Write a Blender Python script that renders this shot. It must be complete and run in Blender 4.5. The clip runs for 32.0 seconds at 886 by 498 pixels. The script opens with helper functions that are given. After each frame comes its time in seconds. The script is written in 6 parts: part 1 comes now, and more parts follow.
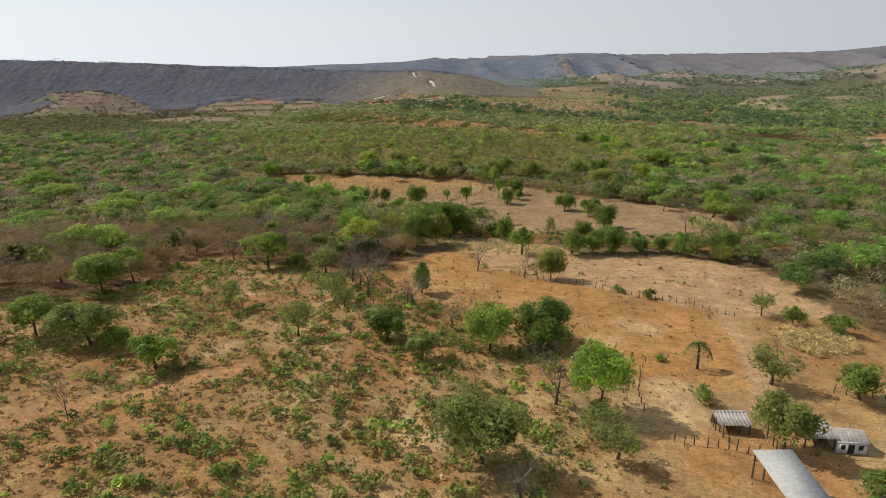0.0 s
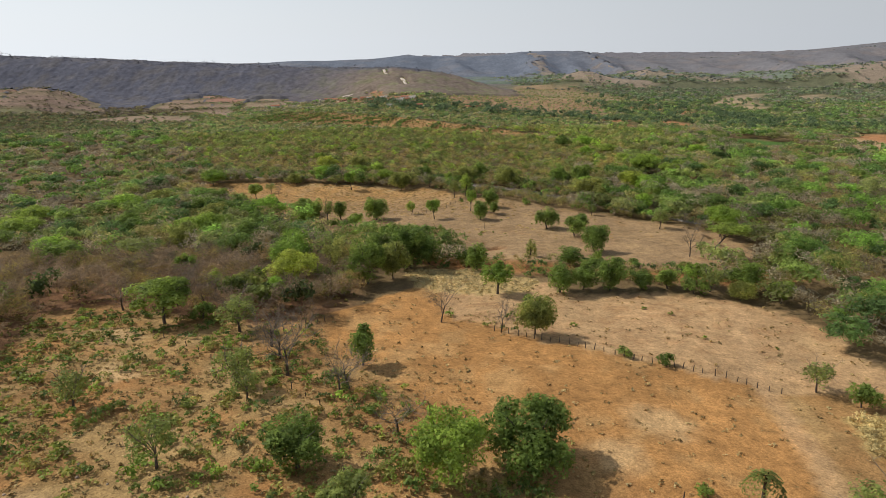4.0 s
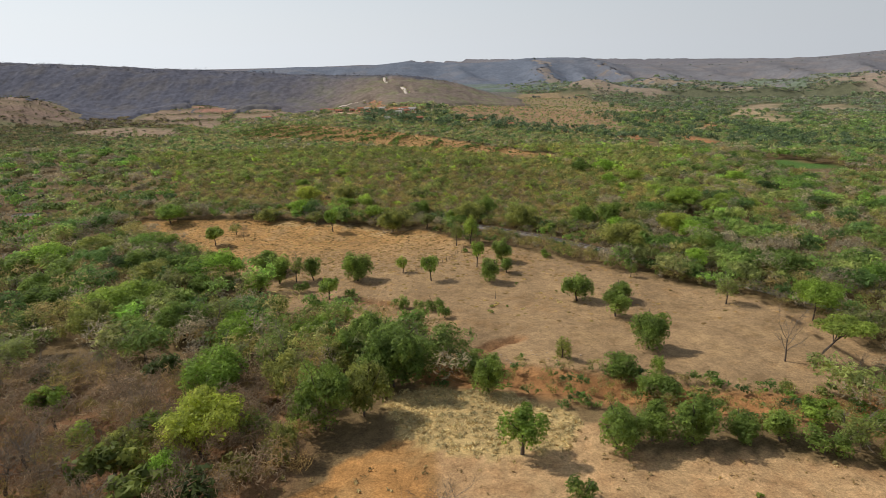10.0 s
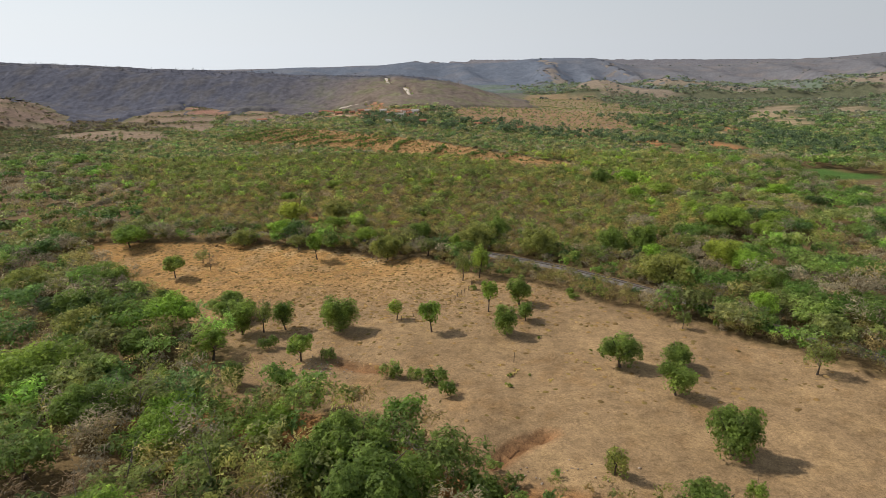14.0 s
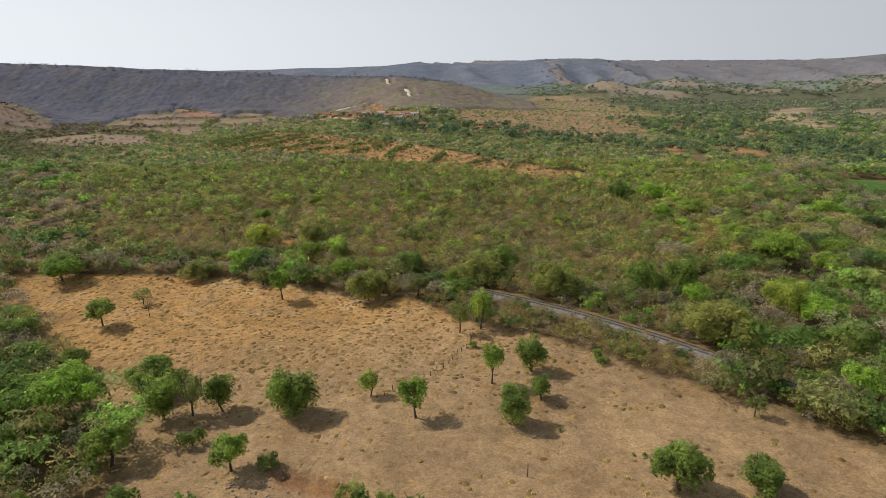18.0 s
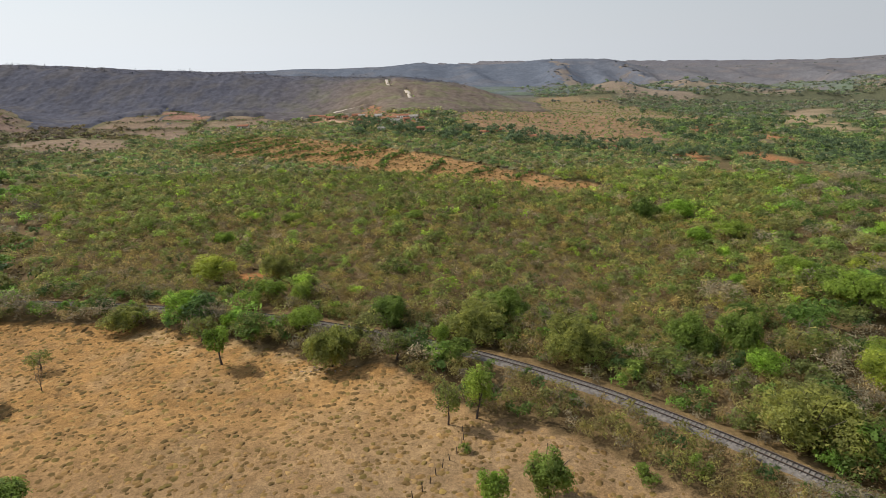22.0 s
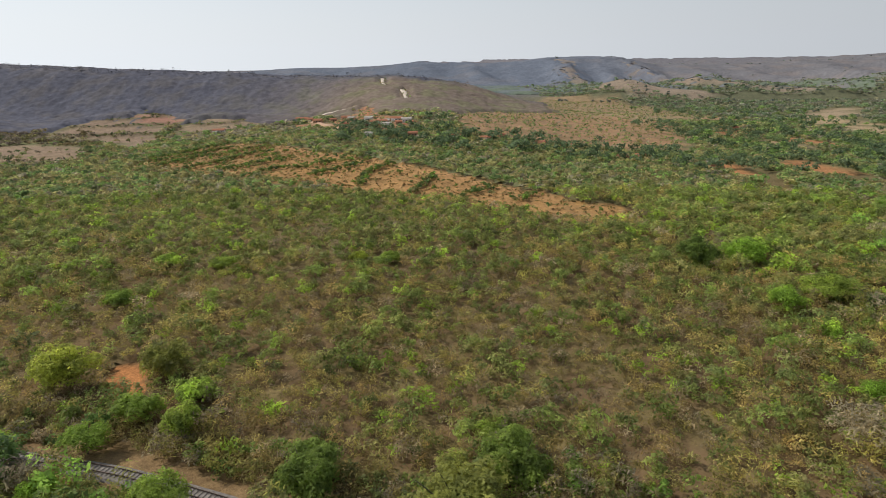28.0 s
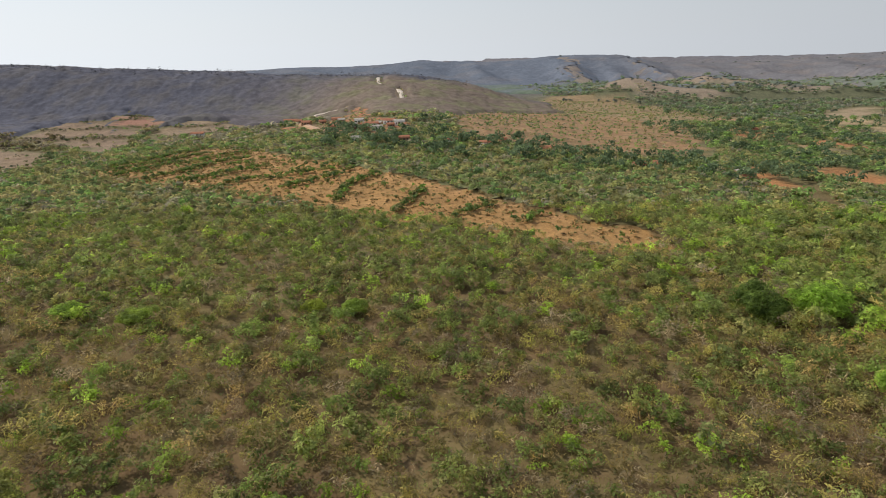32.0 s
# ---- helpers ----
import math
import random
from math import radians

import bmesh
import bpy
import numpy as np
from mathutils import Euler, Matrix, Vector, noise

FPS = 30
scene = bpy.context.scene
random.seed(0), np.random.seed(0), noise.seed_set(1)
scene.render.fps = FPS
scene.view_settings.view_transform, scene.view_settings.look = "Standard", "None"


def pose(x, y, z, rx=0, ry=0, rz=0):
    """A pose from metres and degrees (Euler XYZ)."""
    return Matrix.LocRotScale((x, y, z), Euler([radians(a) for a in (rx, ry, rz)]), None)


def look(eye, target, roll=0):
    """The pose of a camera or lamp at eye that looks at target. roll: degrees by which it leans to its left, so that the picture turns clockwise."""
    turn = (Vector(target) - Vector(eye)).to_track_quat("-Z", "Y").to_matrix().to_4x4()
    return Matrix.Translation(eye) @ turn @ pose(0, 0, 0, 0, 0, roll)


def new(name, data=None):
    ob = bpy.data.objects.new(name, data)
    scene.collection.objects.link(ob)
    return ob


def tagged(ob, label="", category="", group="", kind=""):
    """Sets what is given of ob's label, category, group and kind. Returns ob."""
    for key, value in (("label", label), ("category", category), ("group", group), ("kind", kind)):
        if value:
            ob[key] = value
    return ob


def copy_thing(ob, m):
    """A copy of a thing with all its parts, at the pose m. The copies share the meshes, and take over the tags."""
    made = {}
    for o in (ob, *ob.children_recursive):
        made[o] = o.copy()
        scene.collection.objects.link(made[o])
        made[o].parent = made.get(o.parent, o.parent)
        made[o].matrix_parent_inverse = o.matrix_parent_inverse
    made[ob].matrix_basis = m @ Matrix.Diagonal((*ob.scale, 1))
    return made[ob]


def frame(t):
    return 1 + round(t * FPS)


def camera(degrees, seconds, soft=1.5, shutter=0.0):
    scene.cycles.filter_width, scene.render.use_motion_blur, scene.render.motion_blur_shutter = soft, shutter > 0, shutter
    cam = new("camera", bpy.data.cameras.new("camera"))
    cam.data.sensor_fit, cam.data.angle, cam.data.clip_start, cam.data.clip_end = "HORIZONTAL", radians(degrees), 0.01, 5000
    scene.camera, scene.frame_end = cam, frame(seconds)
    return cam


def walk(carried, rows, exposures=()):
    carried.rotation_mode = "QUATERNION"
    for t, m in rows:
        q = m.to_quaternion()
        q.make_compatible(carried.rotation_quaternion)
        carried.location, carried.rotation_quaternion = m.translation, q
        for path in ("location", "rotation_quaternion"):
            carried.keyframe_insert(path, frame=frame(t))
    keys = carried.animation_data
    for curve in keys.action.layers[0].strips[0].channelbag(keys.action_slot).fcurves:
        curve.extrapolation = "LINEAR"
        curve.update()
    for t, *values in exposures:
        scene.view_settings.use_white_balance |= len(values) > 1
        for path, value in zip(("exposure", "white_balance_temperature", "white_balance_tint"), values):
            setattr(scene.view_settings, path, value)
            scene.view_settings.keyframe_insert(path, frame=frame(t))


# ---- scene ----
cam = camera(73.6, 32.0, soft=0.68)
METRES, EYE, TILT, LEAN, TURN = 245.9, 45.0, 0.0, 0.0, 0.0
ROWS = [
    (0.0, 0.0, 0.0, 0.0, -0.51, -18.08, 1.57),
    (0.5, 0.0016, 0.0119, -0.0007, -0.69, -18.11, 1.53),
    (1.0, 0.0034, 0.0255, -0.0015, -0.92, -18.15, 1.49),
    (1.5, 0.0052, 0.0388, -0.0023, -1.18, -18.2, 1.44),
    (2.0, 0.0073, 0.0538, -0.003, -1.47, -18.23, 1.38),
    (2.5, 0.0094, 0.0683, -0.0037, -1.78, -18.28, 1.33),
    (3.0, 0.0117, 0.0845, -0.0045, -2.23, -18.33, 1.3),
    (3.5, 0.0136, 0.0995, -0.0053, -2.61, -18.36, 1.28),
    (5.5, 0.0209, 0.1634, -0.0057, -3.4, -18.26, 1.15),
    (6.0, 0.0221, 0.1782, -0.0019, -3.49, -18.16, 1.09),
    (6.5, 0.0231, 0.19, 0.0027, -3.49, -18.07, 1.08),
    (7.0, 0.024, 0.2023, 0.0063, -3.35, -18.08, 1.11),
    (7.5, 0.0246, 0.2138, 0.0074, -3.2, -18.07, 1.1),
    (8.0, 0.0255, 0.2271, 0.0073, -3.01, -18.0, 1.12),
    (8.5, 0.0261, 0.2399, 0.0071, -2.87, -17.97, 1.13),
    (9.0, 0.0267, 0.2543, 0.0067, -2.75, -17.94, 1.16),
    (9.5, 0.0271, 0.2679, 0.0063, -2.67, -17.91, 1.15),
    (10.0, 0.0275, 0.2827, 0.0057, -2.6, -17.88, 1.14),
    (10.5, 0.0279, 0.2968, 0.0052, -2.53, -17.87, 1.11),
    (11.0, 0.0279, 0.3124, 0.0047, -2.48, -17.87, 1.08),
    (11.5, 0.0278, 0.327, 0.0044, -2.44, -17.87, 1.05),
    (12.0, 0.0283, 0.3429, 0.0038, -2.39, -17.86, 1.06),
    (12.5, 0.0292, 0.3578, 0.0031, -2.29, -17.85, 1.09),
    (13.0, 0.0304, 0.3738, 0.0026, -2.24, -17.85, 1.08),
    (13.5, 0.0317, 0.3888, 0.0022, -2.21, -17.83, 1.09),
    (14.0, 0.0334, 0.4049, 0.0017, -2.16, -17.81, 1.11),
    (14.5, 0.0349, 0.4196, 0.001, -2.12, -17.8, 1.11),
    (16.5, 0.042, 0.4804, -0.0013, -1.91, -17.73, 1.09),
    (17.0, 0.0438, 0.4964, -0.002, -1.87, -17.72, 1.1),
    (17.5, 0.0455, 0.5114, -0.0026, -1.81, -17.7, 1.1),
    (18.0, 0.0471, 0.5276, -0.0029, -1.77, -17.72, 1.09),
    (18.5, 0.049, 0.5427, -0.0033, -1.7, -17.69, 1.09),
    (19.0, 0.0513, 0.5591, -0.0042, -1.64, -17.66, 1.13),
    (19.5, 0.0531, 0.5744, -0.0049, -1.6, -17.64, 1.14),
    (20.0, 0.0553, 0.5908, -0.0056, -1.56, -17.63, 1.15),
    (20.5, 0.0574, 0.606, -0.0061, -1.48, -17.64, 1.16),
    (21.0, 0.0593, 0.6224, -0.0068, -1.45, -17.64, 1.15),
    (21.5, 0.0614, 0.6376, -0.0074, -1.4, -17.64, 1.19),
    (22.0, 0.0634, 0.6545, -0.008, -1.34, -17.64, 1.2),
    (22.5, 0.0651, 0.6702, -0.009, -1.3, -17.63, 1.22),
    (23.0, 0.0671, 0.687, -0.0093, -1.25, -17.66, 1.2),
    (23.5, 0.0689, 0.7027, -0.0098, -1.23, -17.66, 1.21),
    (24.0, 0.071, 0.7199, -0.0108, -1.19, -17.64, 1.24),
    (24.5, 0.0732, 0.7356, -0.0113, -1.15, -17.64, 1.26),
    (25.0, 0.0751, 0.7529, -0.0118, -1.13, -17.67, 1.26),
    (25.5, 0.077, 0.7686, -0.0125, -1.09, -17.66, 1.27),
    (27.5, 0.0859, 0.8359, -0.0151, -0.98, -17.71, 1.34),
    (28.0, 0.088, 0.8537, -0.0157, -0.99, -17.73, 1.39),
    (28.5, 0.09, 0.8708, -0.0165, -0.95, -17.74, 1.37),
    (29.0, 0.0923, 0.8891, -0.0176, -0.84, -17.72, 1.39),
    (29.5, 0.0944, 0.9059, -0.0187, -0.8, -17.71, 1.42),
    (30.0, 0.0969, 0.9237, -0.0195, -0.78, -17.73, 1.44),
    (30.5, 0.0992, 0.9399, -0.0205, -0.78, -17.73, 1.47),
    (31.0, 0.1018, 0.9573, -0.0215, -0.76, -17.73, 1.48),
    (31.5, 0.1042, 0.9733, -0.022, -0.76, -17.75, 1.52),
    (32.0, 0.1069, 0.9909, -0.0225, -0.74, -17.77, 1.53),
]
walk(cam, [(t, pose(0, 0, EYE, TILT, LEAN, TURN) @ pose(METRES * x, METRES * y, METRES * z, 90 + pitch, roll, yaw)) for t, x, y, z, yaw, pitch, roll in ROWS])


# ---- light ----
SUN_EL, SUN_AZ = 45.0, -66.0  # degrees above the horizon, and from +y towards +x
world = bpy.data.worlds.new("hazy_sky")
scene.world = world
world.use_nodes = True
wn = world.node_tree
wn.nodes.clear()
sky = wn.nodes.new("ShaderNodeTexSky")
sky.sky_type = "NISHITA"
sky.sun_disc = False
sky.sun_elevation, sky.sun_rotation = radians(SUN_EL), radians(SUN_AZ)
sky.altitude, sky.air_density, sky.dust_density, sky.ozone_density = 500, 1.0, 1.2, 1.0
# dry-season haze: a white veil low over the horizon, brighter towards the sun
way = wn.nodes.new("ShaderNodeTexCoord")
axes = wn.nodes.new("ShaderNodeSeparateXYZ")
wn.links.new(way.outputs["Generated"], axes.inputs["Vector"])
veil = wn.nodes.new("ShaderNodeMapRange")
veil.inputs["From Min"].default_value, veil.inputs["From Max"].default_value = 0.02, 0.42
veil.inputs["To Min"].default_value, veil.inputs["To Max"].default_value = 1.0, 0.3
wn.links.new(axes.outputs["Z"], veil.inputs["Value"])
sunward = wn.nodes.new("ShaderNodeMapRange")
sunward.inputs["From Min"].default_value, sunward.inputs["From Max"].default_value = -0.7, 0.7
wn.links.new(axes.outputs["X"], sunward.inputs["Value"])
haze = wn.nodes.new("ShaderNodeMix")
haze.data_type = "RGBA"
haze.inputs[6].default_value, haze.inputs[7].default_value = (8.7, 9.15, 9.6, 1.0), (5.0, 5.3, 5.7, 1.0)
wn.links.new(sunward.outputs["Result"], haze.inputs[0])
veiled = wn.nodes.new("ShaderNodeMix")
veiled.data_type = "RGBA"
wn.links.new(veil.outputs["Result"], veiled.inputs[0])
wn.links.new(sky.outputs["Color"], veiled.inputs[6])
wn.links.new(haze.outputs[2], veiled.inputs[7])
sky_bg = wn.nodes.new("ShaderNodeBackground")
sky_bg.inputs["Strength"].default_value = 0.1
sky_out = wn.nodes.new("ShaderNodeOutputWorld")
wn.links.new(veiled.outputs[2], sky_bg.inputs["Color"])
wn.links.new(sky_bg.outputs["Background"], sky_out.inputs["Surface"])

sun_data = bpy.data.lights.new("sun", "SUN")
sun_data.energy, sun_data.angle, sun_data.color = 3.45, radians(1.0), (1.0, 0.96, 0.905)
sun = new("sun", sun_data)
to_sun = Vector((math.sin(radians(SUN_AZ)) * math.cos(radians(SUN_EL)), math.cos(radians(SUN_AZ)) * math.cos(radians(SUN_EL)), math.sin(radians(SUN_EL))))
sun.matrix_world = look(to_sun * 300, (0, 0, 0))


# ---- materials ----
def material(name, rough=0.9, specular=0.2):
    m = bpy.data.materials.new(name)
    m.use_nodes = True
    b = m.node_tree.nodes["Principled BSDF"]
    b.inputs["Roughness"].default_value = rough
    b.inputs["Specular IOR Level"].default_value = specular
    return m, m.node_tree, b


def node(tree, kind, **values):
    n = tree.nodes.new(kind)
    for key, value in values.items():
        n.inputs[key.replace("_", " ")].default_value = value
    return n


def noise_at(tree, scale, detail=4.0, rough=0.6, vector=None):
    n = node(tree, "ShaderNodeTexNoise", Scale=scale, Detail=detail, Roughness=rough)
    if vector is None:
        vector = tree.nodes.get("Geometry") or tree.nodes.new("ShaderNodeNewGeometry")
        vector = vector.outputs["Position"]
    tree.links.new(vector, n.inputs["Vector"])
    return n.outputs["Fac"]


def ramp(tree, fac, *stops):
    r = tree.nodes.new("ShaderNodeValToRGB")
    while len(r.color_ramp.elements) < len(stops):
        r.color_ramp.elements.new(0.5)
    for e, (p, c) in zip(r.color_ramp.elements, stops):
        e.position, e.color = p, (*c, 1.0)
    tree.links.new(fac, r.inputs["Fac"])
    return r.outputs["Color"]


def mix(tree, a, b, fac, blend="MIX"):
    m = tree.nodes.new("ShaderNodeMix")
    m.data_type, m.blend_type = "RGBA", blend
    for socket, value in ((m.inputs[0], fac), (m.inputs[6], a), (m.inputs[7], b)):
        if isinstance(value, (int, float)):
            socket.default_value = value
        elif isinstance(value, tuple):
            socket.default_value = (*value, 1.0)
        else:
            tree.links.new(value, socket)
    return m.outputs[2]


def bumped(tree, shader, fac, strength, distance):
    b = node(tree, "ShaderNodeBump", Strength=strength, Distance=distance)
    tree.links.new(fac, b.inputs["Height"])
    tree.links.new(b.outputs["Normal"], shader.inputs["Normal"])


def simple(name, colour, rough=0.85, grain=1.5, spread=0.3, metal=0.0, bump_by=0.02):
    """A plain worn surface: its colour varied by coarse and fine noise."""
    m, tree, b = material(name, rough)
    b.inputs["Metallic"].default_value = metal
    lo, hi = tuple(c * (1 - spread) for c in colour), tuple(min(1.0, c * (1 + spread)) for c in colour)
    coarse = ramp(tree, noise_at(tree, grain), (0.3, lo), (0.7, hi))
    fine = ramp(tree, noise_at(tree, grain * 9), (0.25, (0.75, 0.75, 0.75)), (0.75, (1.15, 1.15, 1.15)))
    tree.links.new(mix(tree, coarse, fine, 1.0, "MULTIPLY"), b.inputs["Base Color"])
    bumped(tree, b, noise_at(tree, grain * 6), 0.4, bump_by)
    return m


def foliage(name, tint=None, dark=(0.02, 0.04, 0.012), light=(0.08, 0.14, 0.03), through_light=0.3, attribute="", gaps=0.0, rough=0.6, gloss=0.2, vary=1.0):
    """Leaves: colour by tree and by leaf, matt with light coming through them."""
    m, tree, b = material(name, rough, gloss)
    geo = tree.nodes.new("ShaderNodeNewGeometry")
    leaf = ramp(tree, geo.outputs["Random Per Island"], (0.0, (1 - 0.26 * vary, 1 - 0.23 * vary, 1 - 0.26 * vary)), (1.0, (1 + 0.22 * vary, 1 + 0.2 * vary, 1 + 0.14 * vary)))
    if attribute:
        a = tree.nodes.new("ShaderNodeAttribute")
        a.attribute_name = attribute
        base = a.outputs["Color"]
    else:
        info = tree.nodes.new("ShaderNodeObjectInfo")
        base = ramp(tree, info.outputs["Random"], (0.0, dark), (1.0, light))
    colour = mix(tree, base, leaf, 1.0, "MULTIPLY")
    # random tone by clump, standing in for shading between crown lumps
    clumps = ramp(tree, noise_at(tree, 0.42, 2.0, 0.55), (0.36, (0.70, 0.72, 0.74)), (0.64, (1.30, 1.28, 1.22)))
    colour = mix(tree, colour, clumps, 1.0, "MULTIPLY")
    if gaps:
        # fine leaf tone that also paints dark gaps between leaves
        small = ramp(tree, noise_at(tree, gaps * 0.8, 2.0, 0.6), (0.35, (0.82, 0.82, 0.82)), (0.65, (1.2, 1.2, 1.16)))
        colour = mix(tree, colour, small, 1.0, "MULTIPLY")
    tree.links.new(colour, b.inputs["Base Color"])
    lit = tree.nodes.new("ShaderNodeBsdfTranslucent")
    tree.links.new(colour, lit.inputs["Color"])
    both = tree.nodes.new("ShaderNodeMixShader")
    both.inputs["Fac"].default_value = through_light
    out = tree.nodes["Material Output"]
    tree.links.new(b.outputs["BSDF"], both.inputs[1])
    tree.links.new(lit.outputs["BSDF"], both.inputs[2])
    tree.links.new(both.outputs["Shader"], out.inputs["Surface"])
    if gaps:
        # each spray is a bunch of small leaves with gaps between them
        gap = tree.nodes.new("ShaderNodeMath")
        gap.operation = "GREATER_THAN"
        gap.inputs[1].default_value = 0.505
        tree.links.new(noise_at(tree, gaps, 1.0, 0.5), gap.inputs[0])
        clear = tree.nodes.new("ShaderNodeBsdfTransparent")
        cut = tree.nodes.new("ShaderNodeMixShader")
        tree.links.new(gap.outputs[0], cut.inputs[0])
        tree.links.new(both.outputs["Shader"], cut.inputs[1])
        tree.links.new(clear.outputs["BSDF"], cut.inputs[2])
        tree.links.new(cut.outputs["Shader"], out.inputs["Surface"])
    return m


def soil_material():
    """Ground: the plan's soil colours, with clods, litter and dry tufts of three sizes."""
    m, tree, b = material("dry_soil", 0.95, 0.1)
    a = tree.nodes.new("ShaderNodeAttribute")
    a.attribute_name = "soil"
    base = a.outputs["Color"]
    big = ramp(tree, noise_at(tree, 0.09, 5.0, 0.65), (0.3, (0.80, 0.79, 0.78)), (0.7, (1.18, 1.17, 1.15)))
    mid = ramp(tree, noise_at(tree, 0.55, 6.0, 0.75), (0.32, (0.66, 0.66, 0.66)), (0.66, (1.26, 1.25, 1.22)))
    fine = ramp(tree, noise_at(tree, 2.6, 5.0, 0.8), (0.34, (0.56, 0.53, 0.49)), (0.48, (0.97, 0.97, 0.97)), (0.68, (1.32, 1.29, 1.23)))
    c = mix(tree, base, big, 1.0, "MULTIPLY")
    c = mix(tree, c, mid, 0.9, "MULTIPLY")
    c = mix(tree, c, fine, 0.85, "MULTIPLY")
    grit = ramp(tree, noise_at(tree, 8.0, 3.0, 0.7), (0.38, (0.70, 0.68, 0.65)), (0.62, (1.27, 1.27, 1.27)))
    c = mix(tree, c, grit, 0.8, "MULTIPLY")
    tree.links.new(c, b.inputs["Base Color"])
    bumped(tree, b, noise_at(tree, 1.3, 5.0, 0.7), 0.6, 0.25)
    return m


def canopy_material():
    """Closed far canopy: its colours broken by crowns and twigs."""
    m, tree, b = material("far_canopy", 0.95, 0.05)
    a = tree.nodes.new("ShaderNodeAttribute")
    a.attribute_name = "tint"
    crowns = ramp(tree, noise_at(tree, 0.16, 7.0, 0.75), (0.32, (0.72, 0.72, 0.72)), (0.68, (1.26, 1.26, 1.26)))
    stands = ramp(tree, noise_at(tree, 0.02, 3.0, 0.6), (0.3, (0.92, 0.91, 0.9)), (0.7, (1.08, 1.08, 1.07)))
    c = mix(tree, a.outputs["Color"], crowns, 0.9, "MULTIPLY")
    tree.links.new(mix(tree, c, stands, 1.0, "MULTIPLY"), b.inputs["Base Color"])
    bumped(tree, b, noise_at(tree, 0.3, 4.0, 0.6), 0.35, 1.0)
    return m


SOIL = soil_material()
CANOPY = canopy_material()
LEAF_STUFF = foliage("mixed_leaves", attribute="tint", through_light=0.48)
# far leaves of flatter contrast; their tints have haze painted in
LEAF_FAR = foliage("hazed_far_leaves", attribute="tint", through_light=0.5, rough=0.9, gloss=0.04, vary=0.35)
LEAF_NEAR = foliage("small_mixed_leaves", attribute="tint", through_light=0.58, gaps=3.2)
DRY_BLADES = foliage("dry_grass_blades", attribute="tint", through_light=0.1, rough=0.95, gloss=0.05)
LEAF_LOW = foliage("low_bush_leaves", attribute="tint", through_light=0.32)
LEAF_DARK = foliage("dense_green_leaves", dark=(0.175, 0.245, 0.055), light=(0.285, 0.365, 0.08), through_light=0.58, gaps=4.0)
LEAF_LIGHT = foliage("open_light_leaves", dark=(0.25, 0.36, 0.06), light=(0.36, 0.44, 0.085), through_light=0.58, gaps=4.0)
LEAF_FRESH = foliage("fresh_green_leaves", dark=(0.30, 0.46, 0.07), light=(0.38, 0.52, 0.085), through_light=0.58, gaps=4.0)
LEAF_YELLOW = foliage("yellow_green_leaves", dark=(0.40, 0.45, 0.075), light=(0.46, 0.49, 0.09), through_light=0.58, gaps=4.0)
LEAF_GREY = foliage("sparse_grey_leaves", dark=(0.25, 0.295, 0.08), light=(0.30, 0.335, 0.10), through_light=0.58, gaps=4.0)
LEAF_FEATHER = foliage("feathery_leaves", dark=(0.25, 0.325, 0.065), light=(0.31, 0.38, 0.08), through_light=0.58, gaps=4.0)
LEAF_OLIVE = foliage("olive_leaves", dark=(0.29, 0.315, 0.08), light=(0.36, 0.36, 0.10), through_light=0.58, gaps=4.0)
BARK = simple("bark", (0.11, 0.085, 0.065), 0.9, 2.0)
TWIG = simple("grey_twigs", (0.22, 0.175, 0.13), 0.9, 1.0)
BALLAST = simple("ballast", (0.225, 0.198, 0.17), 0.95, 1.6, 0.4, bump_by=0.12)
RAIL = simple("rusty_rail", (0.15, 0.11, 0.09), 0.55, 3.0, metal=0.3)
SLEEPER = simple("weathered_sleeper", (0.25, 0.22, 0.185), 0.9, 2.0)
POST = simple("weathered_post", (0.12, 0.09, 0.065), 0.9, 2.0)
TILE = simple("clay_tiles", (0.36, 0.15, 0.08), 0.85, 0.8)
LIME = simple("limewashed_wall", (0.72, 0.68, 0.62), 0.9, 0.7, 0.12)
MUD = simple("clay_wall", (0.42, 0.25, 0.15), 0.95, 0.8)
GREY_ROOF = simple("fibre_cement_roof", (0.46, 0.45, 0.40), 0.95, 0.3, 0.04, bump_by=0.003)
OLD_ROOF = simple("weathered_roof", (0.42, 0.37, 0.31), 0.9, 0.9, 0.3)
# near-black slabs in place of the unlit openings of doors and windows
DARK = simple("dark_doorway", (0.05, 0.045, 0.04), 0.9, 1.0)
PALE_EARTH = simple("pale_bare_earth", (0.62, 0.52, 0.41), 0.95, 0.2, 0.2)
ROAD_EARTH = simple("trodden_red_earth", (0.47, 0.30, 0.19), 0.95, 0.2, 0.2)
ROCK = simple("pale_rock", (0.40, 0.31, 0.23), 0.9, 1.5)


# ---- shapes ----
def smooth(a, b, v):
    k = np.clip((v - a) / (b - a), 0.0, 1.0)
    return k * k * (3.0 - 2.0 * k)


def bump(x, y, cx, cy, sx, sy, turn=0.0):
    """A rounded hill of height 1 round (cx, cy)."""
    c, s = math.cos(radians(turn)), math.sin(radians(turn))
    u, v = (x - cx) * c + (y - cy) * s, (y - cy) * c - (x - cx) * s
    return np.exp(-0.5 * ((u / sx) ** 2 + (v / sy) ** 2))


def ripple(x, y, size, seed=0.0):
    """A smooth uneven field between about -1 and 1, its waves about size metres long."""
    u, v = x * 6.2832 / size, y * 6.2832 / size
    return (np.sin(u + 1.3 * np.sin(0.7 * v + seed) + seed) * np.cos(0.9 * v + 1.1 * np.sin(0.8 * u + 2.1 * seed))
            + 0.5 * np.sin(2.1 * u - 1.7 * v + 3.0 * seed) * np.cos(1.6 * v + 2.3 * u + seed)) / 1.4


